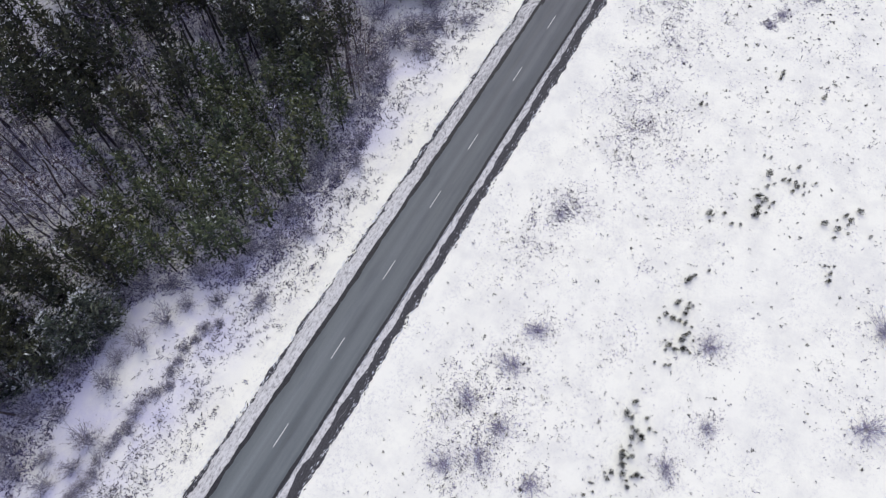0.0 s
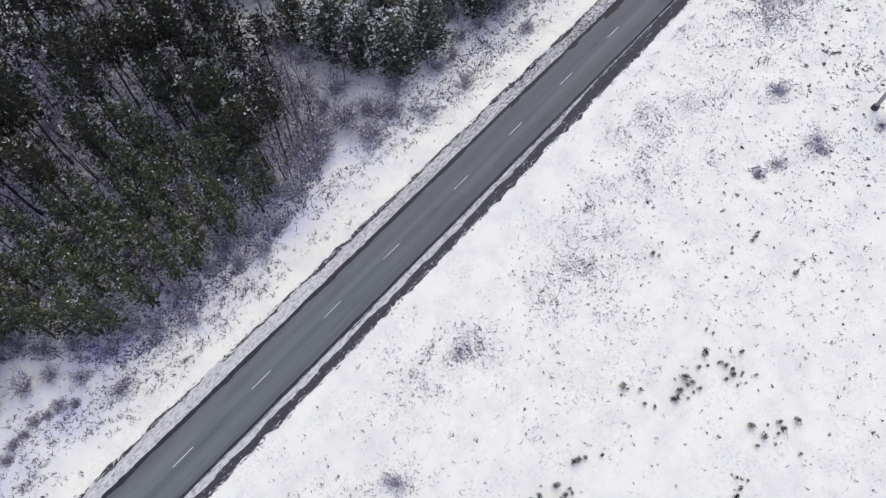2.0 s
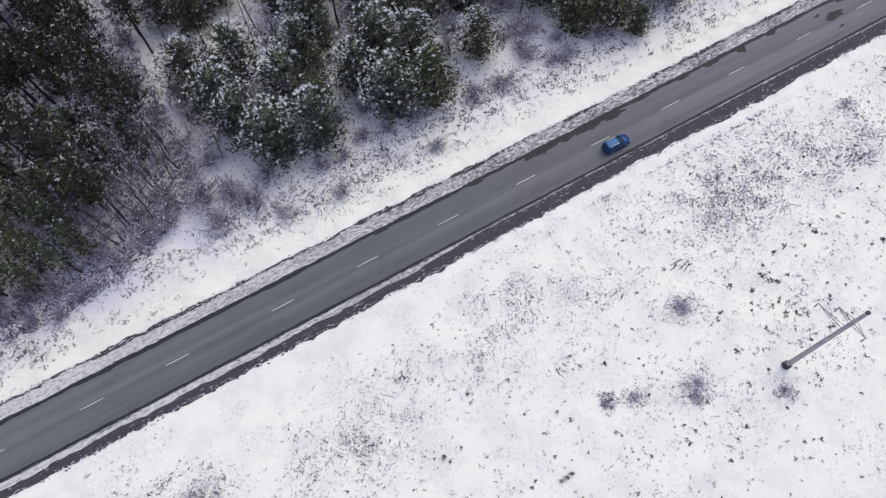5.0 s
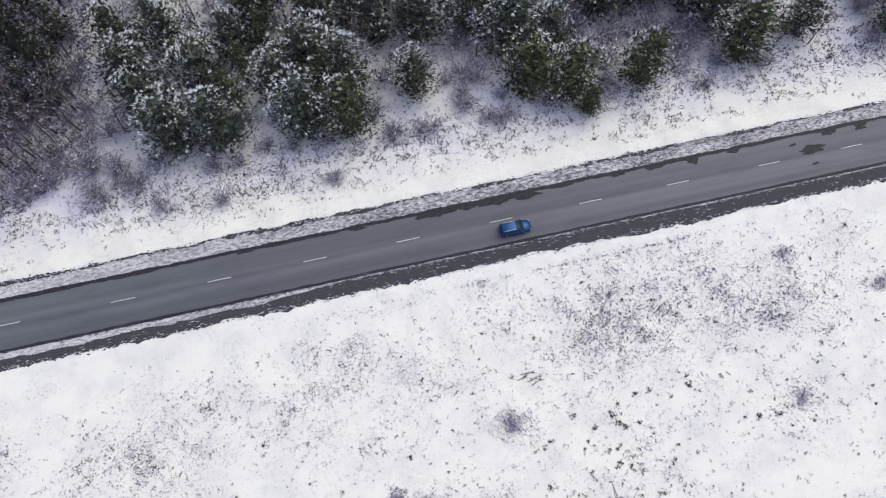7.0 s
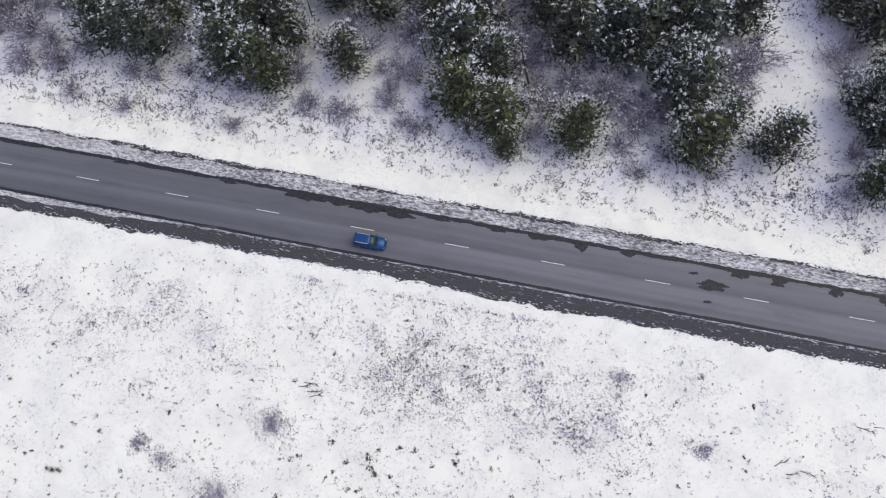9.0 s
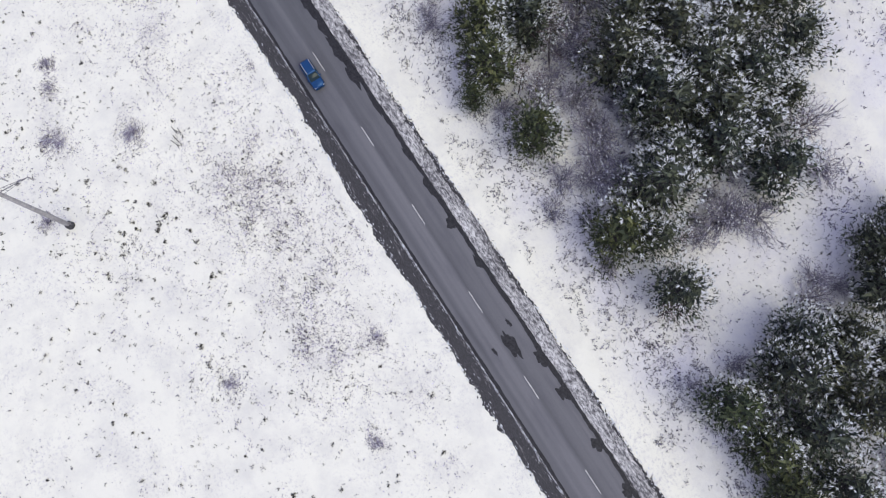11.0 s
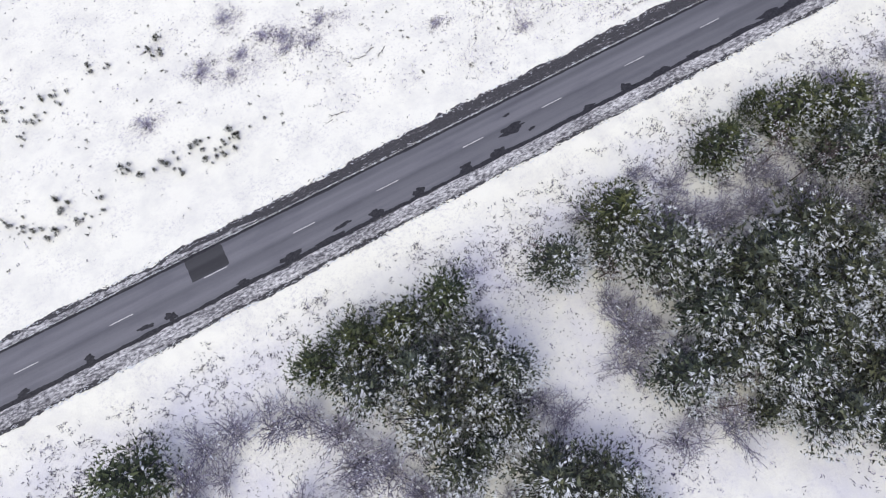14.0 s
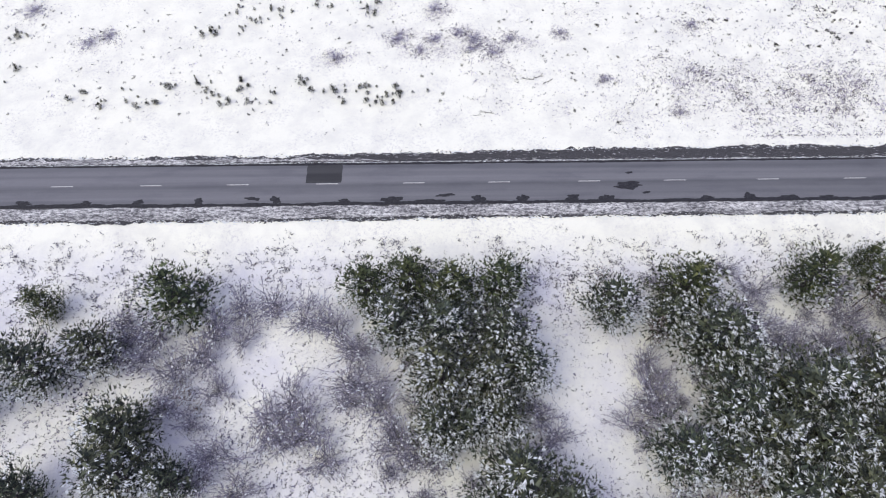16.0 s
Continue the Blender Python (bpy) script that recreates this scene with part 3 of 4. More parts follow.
thicket = Kind([make_plant("bare_shrub", bare_meshes(500 + k, 2.8, 2.5, BRUSH, 0.15, 90, 18, 0.9, 0.038, 0.045), SHRUB_PARTS, "leafless purplish-grey shrub standing in the snow", "shrub", "bare shrubs") for k in range(4)])
low = Kind([make_plant("low_shrub", bare_meshes(600 + k, 0.6, 1.3, HAZE, 0.05, 96, 32, 0.9, 0.013, 0.01), SHRUB_PARTS, "low leafless greyish shrub in the snowy field", "shrub", "field shrubs") for k in range(3)])
sapling = Kind([make_plant("pine_sapling", pine_meshes(700 + k, 1.1, 0.46, 0.12, 4, 5, DARK_NEEDLES, 0.3, 0.22, 0.26, 5, 40), PINE_PARTS, "knee-high dark green pine sapling in the snow", "sapling", "pine saplings") for k in range(4)])

TAN = twig_material("rust_brown_twigs", (0.10, 0.065, 0.055), (0.30, 0.22, 0.19))
dead = Kind([make_plant("dead_bush", bare_meshes(800 + k, 1.6, 1.5, TAN, 0.10, 60, 14, 1.0, 0.03, 0.25), SHRUB_PARTS, "rust-brown dead bush half buried in snow", "bush", "dead bushes") for k in range(2)])

rng = np.random.default_rng(42)

# single pines and small stands along the road: x, y, crown radius
WEST_STAND = [(-55.0, 29.0, 4.4), (-46.0, 27.5, 4.7), (-50.6, 20.6, 4.4), (-44.8, 19.6, 4.2), (-50.0, 35.0, 4.3), (-56.5, 36.5, 3.8), (-41.5, 32.5, 3.4), (-53.4, 24.6, 3.8),
              (-32.0, 27.5, 4.8), (-33.8, 19.6, 4.3), (-28.2, 17.8, 3.9), (-27.4, 24.5, 3.9), (-36.4, 24.2, 3.6), (-30.0, 34.0, 3.9), (-18.6, 21.6, 3.2), (-16.0, 30.4, 4.1), (-8.6, 29.6, 3.6), (-4.4, 25.4, 4.4), (0.4, 23.6, 3.6),
              (-3.3, 18.7, 4.2), (2.0, 16.6, 4.0), (3.7, 13.3, 2.1), (-22.5, 31.5, 3.6), (-24.0, 37.5, 3.8), (-11.0, 35.5, 3.6), (-17.5, 39.0, 3.8), (-39.0, 36.0, 3.8), (-3.4, 31.6, 3.9)]
MIDDLE_STAND = [(11.9, 16.6, 3.7), (27.0, 17.6, 4.2), (25.2, 24.2, 4.6), (29.4, 21.2, 3.1), (22.8, 27.0, 3.6), (35.9, 19.4, 3.6), (9.6, 29.2, 4.4), (14.6, 30.4, 4.2), (18.2, 30.4, 4.4), (24.2, 32.2, 4.4), (21.6, 35.0, 4.5), (11.0, 35.8, 4.5), (16.4, 35.6, 4.5),
                (30.6, 37.0, 3.9), (25.6, 37.6, 3.7), (20.0, 41.0, 4.5), (14.8, 40.6, 4.4), (12.0, 45.7, 4.5), (19.4, 47.2, 4.3), (6.2, 33.0, 3.6), (1.2, 39.4, 4.2), (5.4, 41.6, 4.1), (7.4, 37.4, 3.5), (47.8, 39.4, 4.7), (43.8, 41.6, 3.8), (50.6, 43.2, 3.8), (43.0, 46.4, 3.6), (13.0, 51.0, 4.2), (24.2, 44.6, 2.4), (1.0, 45.5, 3.8)]
CLUMP = [(65.1, 17.0, 3.4), (59.9, 16.5, 3.6), (54.9, 17.2, 3.5), (49.2, 16.8, 3.5), (61.7, 21.8, 3.7), (55.9, 22.4, 4.0), (49.4, 23.2, 4.0), (46.8, 27.2, 3.3), (56.5, 28.0, 4.2), (50.8, 28.4, 3.6), (56.2, 33.6, 3.5), (49.5, 32.0, 3.0), (52.8, 33.2, 2.9)]
EAST_STAND = [(87.5, 18.5, 4.3), (102.6, 26.8, 4.1), (96.3, 24.6, 3.4), (91.0, 34.0, 4.3), (89.9, 38.6, 4.2), (85.2, 38.9, 2.9), (100.6, 40.4, 3.4), (104.2, 18.4, 2.4), (110.0, 30.0, 3.8), (118.0, 24.0, 3.6)]
for stand in (WEST_STAND, MIDDLE_STAND, CLUMP, EAST_STAND):
    for x, y, r in stand:
        (edge if y < (18.7 if x > 40 else 19.2) else bushy).put(x, y, r / 3.12, np.clip(r / 3.8, 0.42, 1.08) * rng.uniform(0.92, 1.08), rng)


def fill(x0, x1, y0, y1, gap, seed, inside, taken):
    """Spots at least gap apart within a rectangle where inside(x, y) holds."""
    r = np.random.default_rng(seed)
    found = []
    for _ in range(int(14 * (x1 - x0) * (y1 - y0) / gap ** 2)):
        x, y = r.uniform(x0, x1), r.uniform(y0, y1)
        if inside(x, y) and all((x - a) ** 2 + (y - b) ** 2 > gap * gap for a, b in taken):
            taken.append((x, y))
            found.append((x, y))
    return found


def patchy(x, y):
    return np.sin(x * 0.13 + 1.1 * np.sin(y * 0.11)) + np.sin(y * 0.21 + 1.7 * np.sin(x * 0.07 + 1)) + 0.8 * np.sin(x * 0.37 + y * 0.29)


def front(x):
    """Where the western forest begins, in y."""
    return float(np.interp(x, [-150, -138, -127, -116, -111, -106, -100, -80, -72, -66], [24, 25, 27, 29, 24, 17, 15.5, 16, 18, 22]))


def ride(x, y):
    """The narrow clearing between the western forest and the stands by the road."""
    mid = np.interp(y, [14, 24, 35, 50, 90], [-60.5, -60, -61, -63.5, -66])
    return abs(x - mid) < np.interp(y, [14, 24, 50, 90], [5, 3.6, 2.4, 2])


taken = [(x, y) for s in (WEST_STAND, MIDDLE_STAND, CLUMP, EAST_STAND) for x, y, _ in s]
for x, y in fill(-112, -78, 14, 34, 2.5, 1, lambda x, y: y > front(x) + 1.2 and y < 34 - 0.5 * max(0, x + 88) and x + 0.4 * y > -101, taken):
    slim.put(x, y, rng.uniform(0.8, 1.12), rng.uniform(0.75, 1.02), rng)
for x, y in fill(-142, -60, 16, 78, 2.6, 2, lambda x, y: y > front(x) + 1 and not ride(x, y), taken):
    if (x + 89.6) ** 2 + 0.4 * (y - 59) ** 2 < 12:
        continue
    pick = rng.random() if not (-118 < x < -104 and 33 < y < 52) else rng.uniform(0.6, 1.6)
    if pick > 1.2:
        redbare.put(x, y, rng.uniform(0.8, 1.2), rng.uniform(1.0, 1.5), rng, True)
    elif pick < 0.48:
        tall.put(x, y, rng.uniform(0.9, 1.35), rng.uniform(0.82, 1.08), rng)
    elif pick < 0.66:
        slim.put(x, y, rng.uniform(0.9, 1.2), rng.uniform(0.8, 1.1), rng)
    else:
        bare.put(x, y, rng.uniform(0.8, 1.1), rng.uniform(0.8, 1.1), rng, True)
FOREST_EDGE = [(-126.9, 28.4, 3.4), (-122.7, 26.6, 3.2), (-118.9, 26.0, 3.2), (-119.4, 31.0, 3.3), (-124.2, 33.4, 3.4), (-113.9, 28.8, 3.0), (-131.0, 31.0, 3.4), (-67.6, 33.8, 3.5), (-71.4, 29.4, 3.3), (-69.8, 38.4, 3.6), (-67.2, 29.8, 2.7), (-75.4, 27.0, 3.2), (-72.6, 34.0, 3.4), (-66.4, 42.0, 3.4)]
for x, y, r in FOREST_EDGE:
    bushy.put(x, y, r / 3.5, rng.uniform(0.85, 1.0), rng)
for x, y in fill(-58, 2, 34, 66, 4.3, 3, lambda x, y: not ride(x, y), taken):
    (tall if rng.random() < 0.15 else bushy if rng.random() < 0.75 else bare).put(x, y, rng.uniform(0.85, 1.15), rng.uniform(0.8, 1.08), rng)
for x, y in fill(-58, 8, 23, 45, 3.6, 6, lambda x, y: not ride(x, y) and not -24 < x < -9, taken):
    (bare if rng.random() < 0.7 else slim).put(x, y, rng.uniform(0.7, 1.0), rng.uniform(0.55, 0.85), rng, True)
for x, y in fill(2, 112, 46, 66, 5.2, 4, lambda x, y: not (18 - 0.3 * (y - 46) < x < 52), taken):
    (bushy if rng.random() < 0.6 else bare).put(x, y, rng.uniform(0.8, 1.2), rng.uniform(0.75, 1.05), rng)

# leafless trees and shrubs among the stands: x, y, size
SHRUBS_WEST = [(-60.5, 24.2, 1), (-59.1, 36.6, 0.9), (-64.0, 34.1, 1), (-62.4, 28.0, 1), (-63.0, 18.6, 1.1), (-66.5, 21.0, 1.1), (-70.0, 17.5, 1), (-59.0, 17.4, 0.8), (-61.6, 14.6, 0.9), (-56.5, 15.5, 0.7), (-46.2, 10.6, 0.6), (-31.6, 10.8, 0.6), (-53.8, 11.5, 0.6),
               (-22.5, 15.6, 0.8), (-17.6, 15.2, 0.7), (-11.5, 22.5, 1.0), (-11.4, 27.5, 1.0), (-12.6, 17.5, 0.7), (-22.2, 24.5, 0.9), (-25.5, 20.8, 0.8), (4.1, 27.2, 0.9), (7.0, 21.0, 0.9), (-8.0, 14.6, 0.6)]
SHRUBS_MIDDLE = [(2.6, 29.6, 1.1), (0.6, 33.0, 1.0), (4.6, 25.6, 0.9), (16.9, 22.2, 1.1), (19.8, 20.6, 1.1), (17.6, 16.8, 0.9), (14.0, 23.6, 1.0), (8.2, 20.0, 0.9), (10.6, 23.8, 1.0), (31.6, 29.6, 1.2), (34.8, 32.6, 1.0), (32.2, 25.8, 0.9), (31.8, 30.4, 1.0), (43.6, 34.4, 0.9), (45.0, 32.0, 0.9), (28.0, 44.0, 1.2), (33.0, 43.0, 1.0), (22.0, 23.0, 0.9), (6.5, 16.0, 0.7), (20.2, 13.8, 0.6)]
SHRUBS_EAST = [(93.7, 22.2, 1.0), (90.6, 21.6, 1.1), (92.0, 25.0, 0.9), (84.6, 24.4, 1.2), (87.9, 27.0, 1.1), (83.6, 21.2, 1.2), (80.6, 18.4, 1.0), (76.6, 18.4, 1.1), (72.2, 19.4, 1.1), (69.2, 21.2, 1.1), (66.4, 24.2, 1.2), (65.2, 27.8, 1.2), (63.4, 31.2, 1.1), (67.0, 30.0, 0.9), (82.2, 28.6, 0.8), (73.6, 30.4, 1.25), (75.8, 32.6, 1.2),
               (71.6, 33.2, 1.2), (73.4, 34.4, 1.0), (69.2, 36.4, 1.0), (84.8, 32.4, 0.7), (61.4, 35.0, 1.1), (81.2, 36.2, 1.1), (83.0, 38.2, 1.0), (78.4, 40.0, 1.0), (59.0, 36.2, 0.9), (88.4, 30.6, 0.9), (95.0, 20.0, 0.9), (79.8, 21.6, 0.9)]
for group in (SHRUBS_WEST, SHRUBS_MIDDLE, SHRUBS_EAST):
    for x, y, s in group:
        thicket.put(x, y, 1.55 * s, s * rng.uniform(0.9, 1.25), rng, True)
for x, y in fill(-145, -66, 11, 34, 3.0, 7, lambda x, y: front(x) - (7.5 if x < -105 else 3.6) < y < front(x) + 1.5 and math.sin(x * 0.5) + math.sin(y * 0.9 + x * 0.2) > -1.0, []):
    s = rng.uniform(0.6, 1.15)
    thicket.put(x, y, s, s * rng.uniform(0.8, 1.3), rng, True)
for x, y in fill(-135, -62, 30, 56, 7.5, 9, lambda x, y: True, []):
    s = rng.uniform(0.6, 1.2)
    thicket.put(x, y, s, s, rng, True)
trees_here = [(x, y) for s in (WEST_STAND, MIDDLE_STAND, CLUMP, EAST_STAND) for x, y, _ in s]
for x, y in fill(-66, 92, 15, 42, 3.4, 10, lambda x, y: not 34 < x < 45 and x < 62 and patchy(x, y) > -1.2, trees_here):
    s = rng.uniform(0.6, 1.15)
    thicket.put(x, y, s, s * rng.uniform(0.8, 1.2), rng, True)

for x, y in [(-66.0, 27.0), (-67.4, 24.4), (-69.0, 22.2), (-71.2, 21.2), (-73.2, 20.6), (-65.2, 24.0), (-68.4, 26.4), (-70.4, 24.8), (-72.4, 23.4), (-75.0, 21.0), (-66.6, 21.6), (-64.2, 30.6), (-69.6, 19.8), (-74.0, 18.6), (-58.0, 24.0), (5.6, 18.6), (6.8, 20.4), (31.4, 22.6), (24.6, 40.0), (2.4, 36.4), (-1.4, 35.6), (37.4, 16.8), (28.2, 41.6)]:
    redbare.put(x, y, rng.uniform(0.8, 1.1), rng.uniform(0.75, 1.05), rng, True)
for x, y, s in [(85.9, 29.0, 1.1), (87.4, 27.8, 0.9), (84.4, 30.6, 0.9), (86.6, 24.8, 0.8)]:
    dead.put(x, y, s, s, rng, True)
for x in np.arange(-138, -112, 1.5):
    s = rng.uniform(0.35, 0.6)
    thicket.put(x, 15.4 + 0.04 * (-112 - x) + rng.normal(0, 0.5), s, s, rng, True)

# low shrubs of the field: x, y, size
FIELD_SHRUBS_WEST = [(-94.0, -20.1, 1.5), (-99.2, -19.2, 1.7), (-85.5, -39.2, 1.5), (-73.0, -57.0, 2.2), (-86.0, -58.3, 2.0), (-105.5, -16.5, 1.5), (-106.5, -21.3, 1.4), (-113.4, -17.4, 1.5), (-110.7, -21.0, 1.4), (-110.6, -27.3, 1.3), (-101.5, -39.8, 1.3), (-95.1, -42.2, 1.1), (-21.0, -33.0, 1.2), (-21.9, -34.4, 0.9), (-16.8, -25.0, 1.2), (-28.3, -30.9, 0.7), (-31.4, -29.7, 0.6), (-12.5, -38.9, 0.8), (-17.0, -24.4, 1.0), (-77.9, -15.5, 0.8)]
FIELD_SHRUBS_EAST = [(21.6, -11.9, 0.7), (31.8, -18.1, 0.8), (16.9, -29.2, 0.9), (31.3, -45.3, 2.4), (33.5, -46.0, 1.6), (57.0, -33.3, 1.3), (51.2, -25.0, 1.3), (72.1, -23.4, 1.3), (62.8, -27.0, 1.1), (59.4, -24.8, 1.1), (57.0, -27.0, 1.2), (50.9, -26.6, 1.3), (45.6, -26.6, 1.1), (53.4, -28.2, 1.0), (62.3, -28.1, 0.9), (110.7, -27.1, 1.4), (121.4, -34.0, 1.6), (108.0, -28.6, 1.0), (37.6, -27.7, 0.8), (48.0, -24.0, 0.9)]
for group in (FIELD_SHRUBS_WEST, FIELD_SHRUBS_EAST):
    for x, y, s in group:
        low.put(x, y, 1.05 * s, 0.6 * s, rng, True)

SAPLINGS_WEST = [(-55.2, -37.3), (-60.0, -38.3), (-57.9, -39.8), (-57.6, -41.5), (-57.1, -42.6), (-67.8, -33.4), (-68.0, -35.9), (-65.3, -38.1), (-64.0, -39.4), (-62.1, -38.7), (-62.0, -49.7), (-62.1, -48.3), (-59.8, -49.5), (-82.1, -33.7), (-82.9, -34.9), (-84.4, -33.9), (-87.8, -34.7), (-88.0, -35.6), (-90.2, -35.7), (-77.6, -34.3), (-70.0, -49.3), (-41.3, -40.9), (-50.6, -26.4), (-39.4, -34.3), (-101.2, -35.2), (-104.5, -35.6), (-84.2, -36.4), (-87.3, -36.9), (-98.2, -34.2), (-98.4, -36.4), (-102.4, -34.6), (-104.9, -36.3), (-103.5, -35.2), (-100.3, -35.0), (-99.2, -34.6), (-107.8, -33.5), (-103.9, -37.0)]
SAPLINGS_EAST = [(109.5, -16.9), (106.2, -15.2), (102.3, -17.3), (98.1, -14.6), (95.7, -18.1), (92.5, -18.2), (90.8, -17.1), (87.4, -15.1), (85.7, -17.0), (82.7, -14.3), (81.3, -16.4), (76.4, -18.0), (73.5, -16.6), (71.2, -15.5), (68.3, -17.3), (67.0, -16.2), (65.7, -14.6), (64.1, -15.6), (62.0, -16.1), (86.8, -29.9), (92.0, -28.6), (83.4, -31.5), (81.8, -33.3), (88.6, -33.4), (76.0, -34.2), (67.8, -33.7), (122.8, -29.3), (121.0, -21.5)]
for group in (SAPLINGS_WEST, SAPLINGS_EAST):
    for x, y in group:
        for k in range(int(rng.integers(2, 6)) + (x > 0) + 2 * (x > 60 and y < -25)):
            s = 0.24 + 0.38 * rng.random() ** 2
            sapling.put(x + (k > 0) * rng.normal(0, 1.3), y + (k > 0) * rng.normal(0, 1.0), s, 1.4 * s, rng, True)


# ---- dry weeds and undergrowth ----
def weed_field(name, mat, spots, sizes, per, label, category, seed, upright=0.45, stout=1.0):
    """Many small tufts of dry stalks joined into one mesh."""
    r = np.random.default_rng(seed)
    n = len(spots)
    z = ground_height(spots[:, 0], spots[:, 1]) - 0.02
    root = np.repeat(np.concatenate([spots, z[:, None]], 1), per, 0)
    size = np.repeat(sizes, per)
    root[:, :2] += r.normal(0, 0.10, (n * per, 2)) * size[:, None] / 0.35
    lean = np.repeat(r.normal(0, 0.4, (n, 2)), per, 0)
    way = unit(np.concatenate([lean + r.normal(0, 0.6, (n * per, 2)), np.full((n * per, 1), upright)], 1))
    v, f = blades(root, way, size * r.uniform(0.4, 0.95, n * per), stout * np.clip(size * 0.45, 0.035, 0.15) * r.uniform(0.6, 1.5, n * per), r)
    return tagged(new(name, mesh_of(name, v, f, mat)), label, category, kind="stuff")


WEED_BEDS = [(-58.0, -20.0, 7.0, 600), (-54.5, -21.0, 6.0, 500), (-1.5, -14.8, 7.0, 700), (-60.0, -17.5, 6.0, 400), (-105.5, -16.0, 4.0, 350), (-110.0, -20.0, 4.0, 300), (-77.0, -15.8, 4.0, 220), (-71.3, -20.0, 4.0, 200), (21.0, -12.5, 7.0, 500), (10.0, -13.0, 8.0, 500), (-25.0, -14.0, 9.0, 500),
             (-36.0, -17.0, 9.0, 500), (30.0, -15.0, 6.0, 300), (40.0, -12.5, 5.0, 250), (22.0, -18.0, 6.0, 300), (50.0, -11.5, 3.0, 120), (-90.0, -12.0, 6.0, 250), (15.0, -14.0, 5.0, 250), (46.0, -20.0, 6.0, 200),
             (-25.0, -16.0, 10.0, 1200), (0.0, -16.0, 11.0, 1200), (14.0, -14.5, 8.0, 700), (24.0, -12.5, 5.0, 350), (-48.0, -20.0, 9.0, 900), (-14.0, -31.0, 14.0, 900), (8.0, -28.0, 12.0, 700), (-85.0, -20.0, 12.0, 700)]


def rough_map(x, y, size, seed):
    """Smooth random values between 0 and 1 over the plan, with features of that size."""
    table = np.random.default_rng(seed).random((64, 64))
    u, v = x / size + 7.3, y / size + 3.1
    i, j = np.floor(u).astype(int), np.floor(v).astype(int)
    a, b = (w * w * (3 - 2 * w) for w in (u - i, v - j))
    i, j, k, m = i % 64, j % 64, (i + 1) % 64, (j + 1) % 64
    return (table[i, j] * (1 - a) + table[k, j] * a) * (1 - b) + (table[i, m] * (1 - a) + table[k, m] * a) * b


def thick(x, y):
    """How thickly the field is overgrown: broad patches, broken up by small ones."""
    broad = 0.62 * rough_map(x, y, 11.0, 81) + 0.38 * rough_map(x, y, 4.6, 82)
    return np.clip((broad - 0.42) / 0.26, 0, 1) * (0.2 + 1.1 * np.clip((rough_map(x, y, 1.5, 83) - 0.35) / 0.4, 0, 1))


def field_spots(count, seed, even=0.10):
    r = np.random.default_rng(seed)
    x, y = r.uniform(-165, 155, count), r.uniform(-75, -6.2, count)
    keep = r.random(count) < (even + 0.37 * thick(x, y)) * np.clip((-y - 7.0) / 5, 0.04, 1) * np.where(x > 34, 0.55, 1.0)
    sets = [np.stack([x, y], 1)[keep]]
    for bx, by, sd, n in WEED_BEDS:
        px, py = r.normal(bx, sd * 0.8, n), np.minimum(r.normal(by, sd * 0.5, n), -7.4)
        sets.append(np.stack([px, py], 1)[r.random(n) < 0.03 + 0.22 * thick(px, py)])
    return np.concatenate(sets)


spots = field_spots(20000, 21)
r2 = np.random.default_rng(22)
weed_field("field_weeds", GREYWEED, spots, 0.22 + 0.42 * r2.random(len(spots)) ** 1.6, 4, "dry grey weeds standing in the snow", "weeds", 23, 0.9, 0.95)
spots = field_spots(6500, 29, 0.16)
weed_field("dark_weeds", WEED, spots, 0.14 + 0.26 * r2.random(len(spots)) ** 1.6, 4, "dry dark weeds poking through the snow", "weeds", 28, 0.9, 0.8)
heart = field_spots(2600, 63, 0.05)
spots = np.concatenate([field_spots(20000, 61, 0.06), np.repeat(heart, 14, 0) + r2.normal(0, 1, (14 * len(heart), 2)) * np.repeat(r2.uniform(0.3, 0.9, len(heart)), 14)[:, None] * [1.3, 0.8]])
spots = spots[spots[:, 1] < -6.8]
weed_field("fine_stubble", HAZE, spots, r2.uniform(0.14, 0.36, len(spots)), 2, "fine pale dry grass stubble showing through the snow", "dry grass", 62, 0.8, 1.0)
spots = field_spots(5000, 31)
weed_field("weed_clumps", WEED, spots[::3], r2.uniform(0.20, 0.36, len(spots[::3])), 7, "clumps of dry brown weeds in the snowy field", "weeds", 24, 0.8)


# patches of thin lilac growth in the field: x, y, half width
PATCHES = [(-57.3, -58.2, 4.0), (-58.4, -20.6, 2.6), (-55.0, -19.4, 2.4), (-52.7, -20.2, 2.2), (-59.1, -16.7, 1.8), (20.7, -13.4, 1.6), (29.9, -11.6, 1.6), (-1.4, -14.5, 2.0), (3.5, -15.6, 1.6), (18.8, -15.6, 1.8), (34.6, -31.6, 2.0), (30.5, -44.7, 2.8),
           (53.9, -27.7, 1.8), (49.0, -26.2, 1.6), (55.8, -32.9, 1.4), (58.5, -24.7, 1.6), (72.6, -23.4, 1.6), (66.1, -33.8, 1.4), (54.6, -24.0, 1.8), (61.7, -26.7, 1.6), (43.3, -25.6, 1.5), (-38.0, -21.0, 2.2), (-28.0, -17.0, 2.2), (10.0, -19.0, 2.0), (-70.0, -30.0, 2.0),
           (-25.0, -15.5, 4.0), (-18.0, -18.0, 3.5), (0.0, -17.5, 4.5), (12.0, -15.0, 4.0), (-45.0, -18.5, 4.0), (-34.0, -26.0, 4.0), (22.0, -20.0, 3.5), (-4.0, -24.0, 3.5), (-90.0, -28.0, 3.5)]
spots = np.concatenate([np.stack([r2.normal(x, w, 420), r2.normal(y, 0.6 * w, 420)], 1) for x, y, w in PATCHES])
spots = spots[spots[:, 1] < -7]
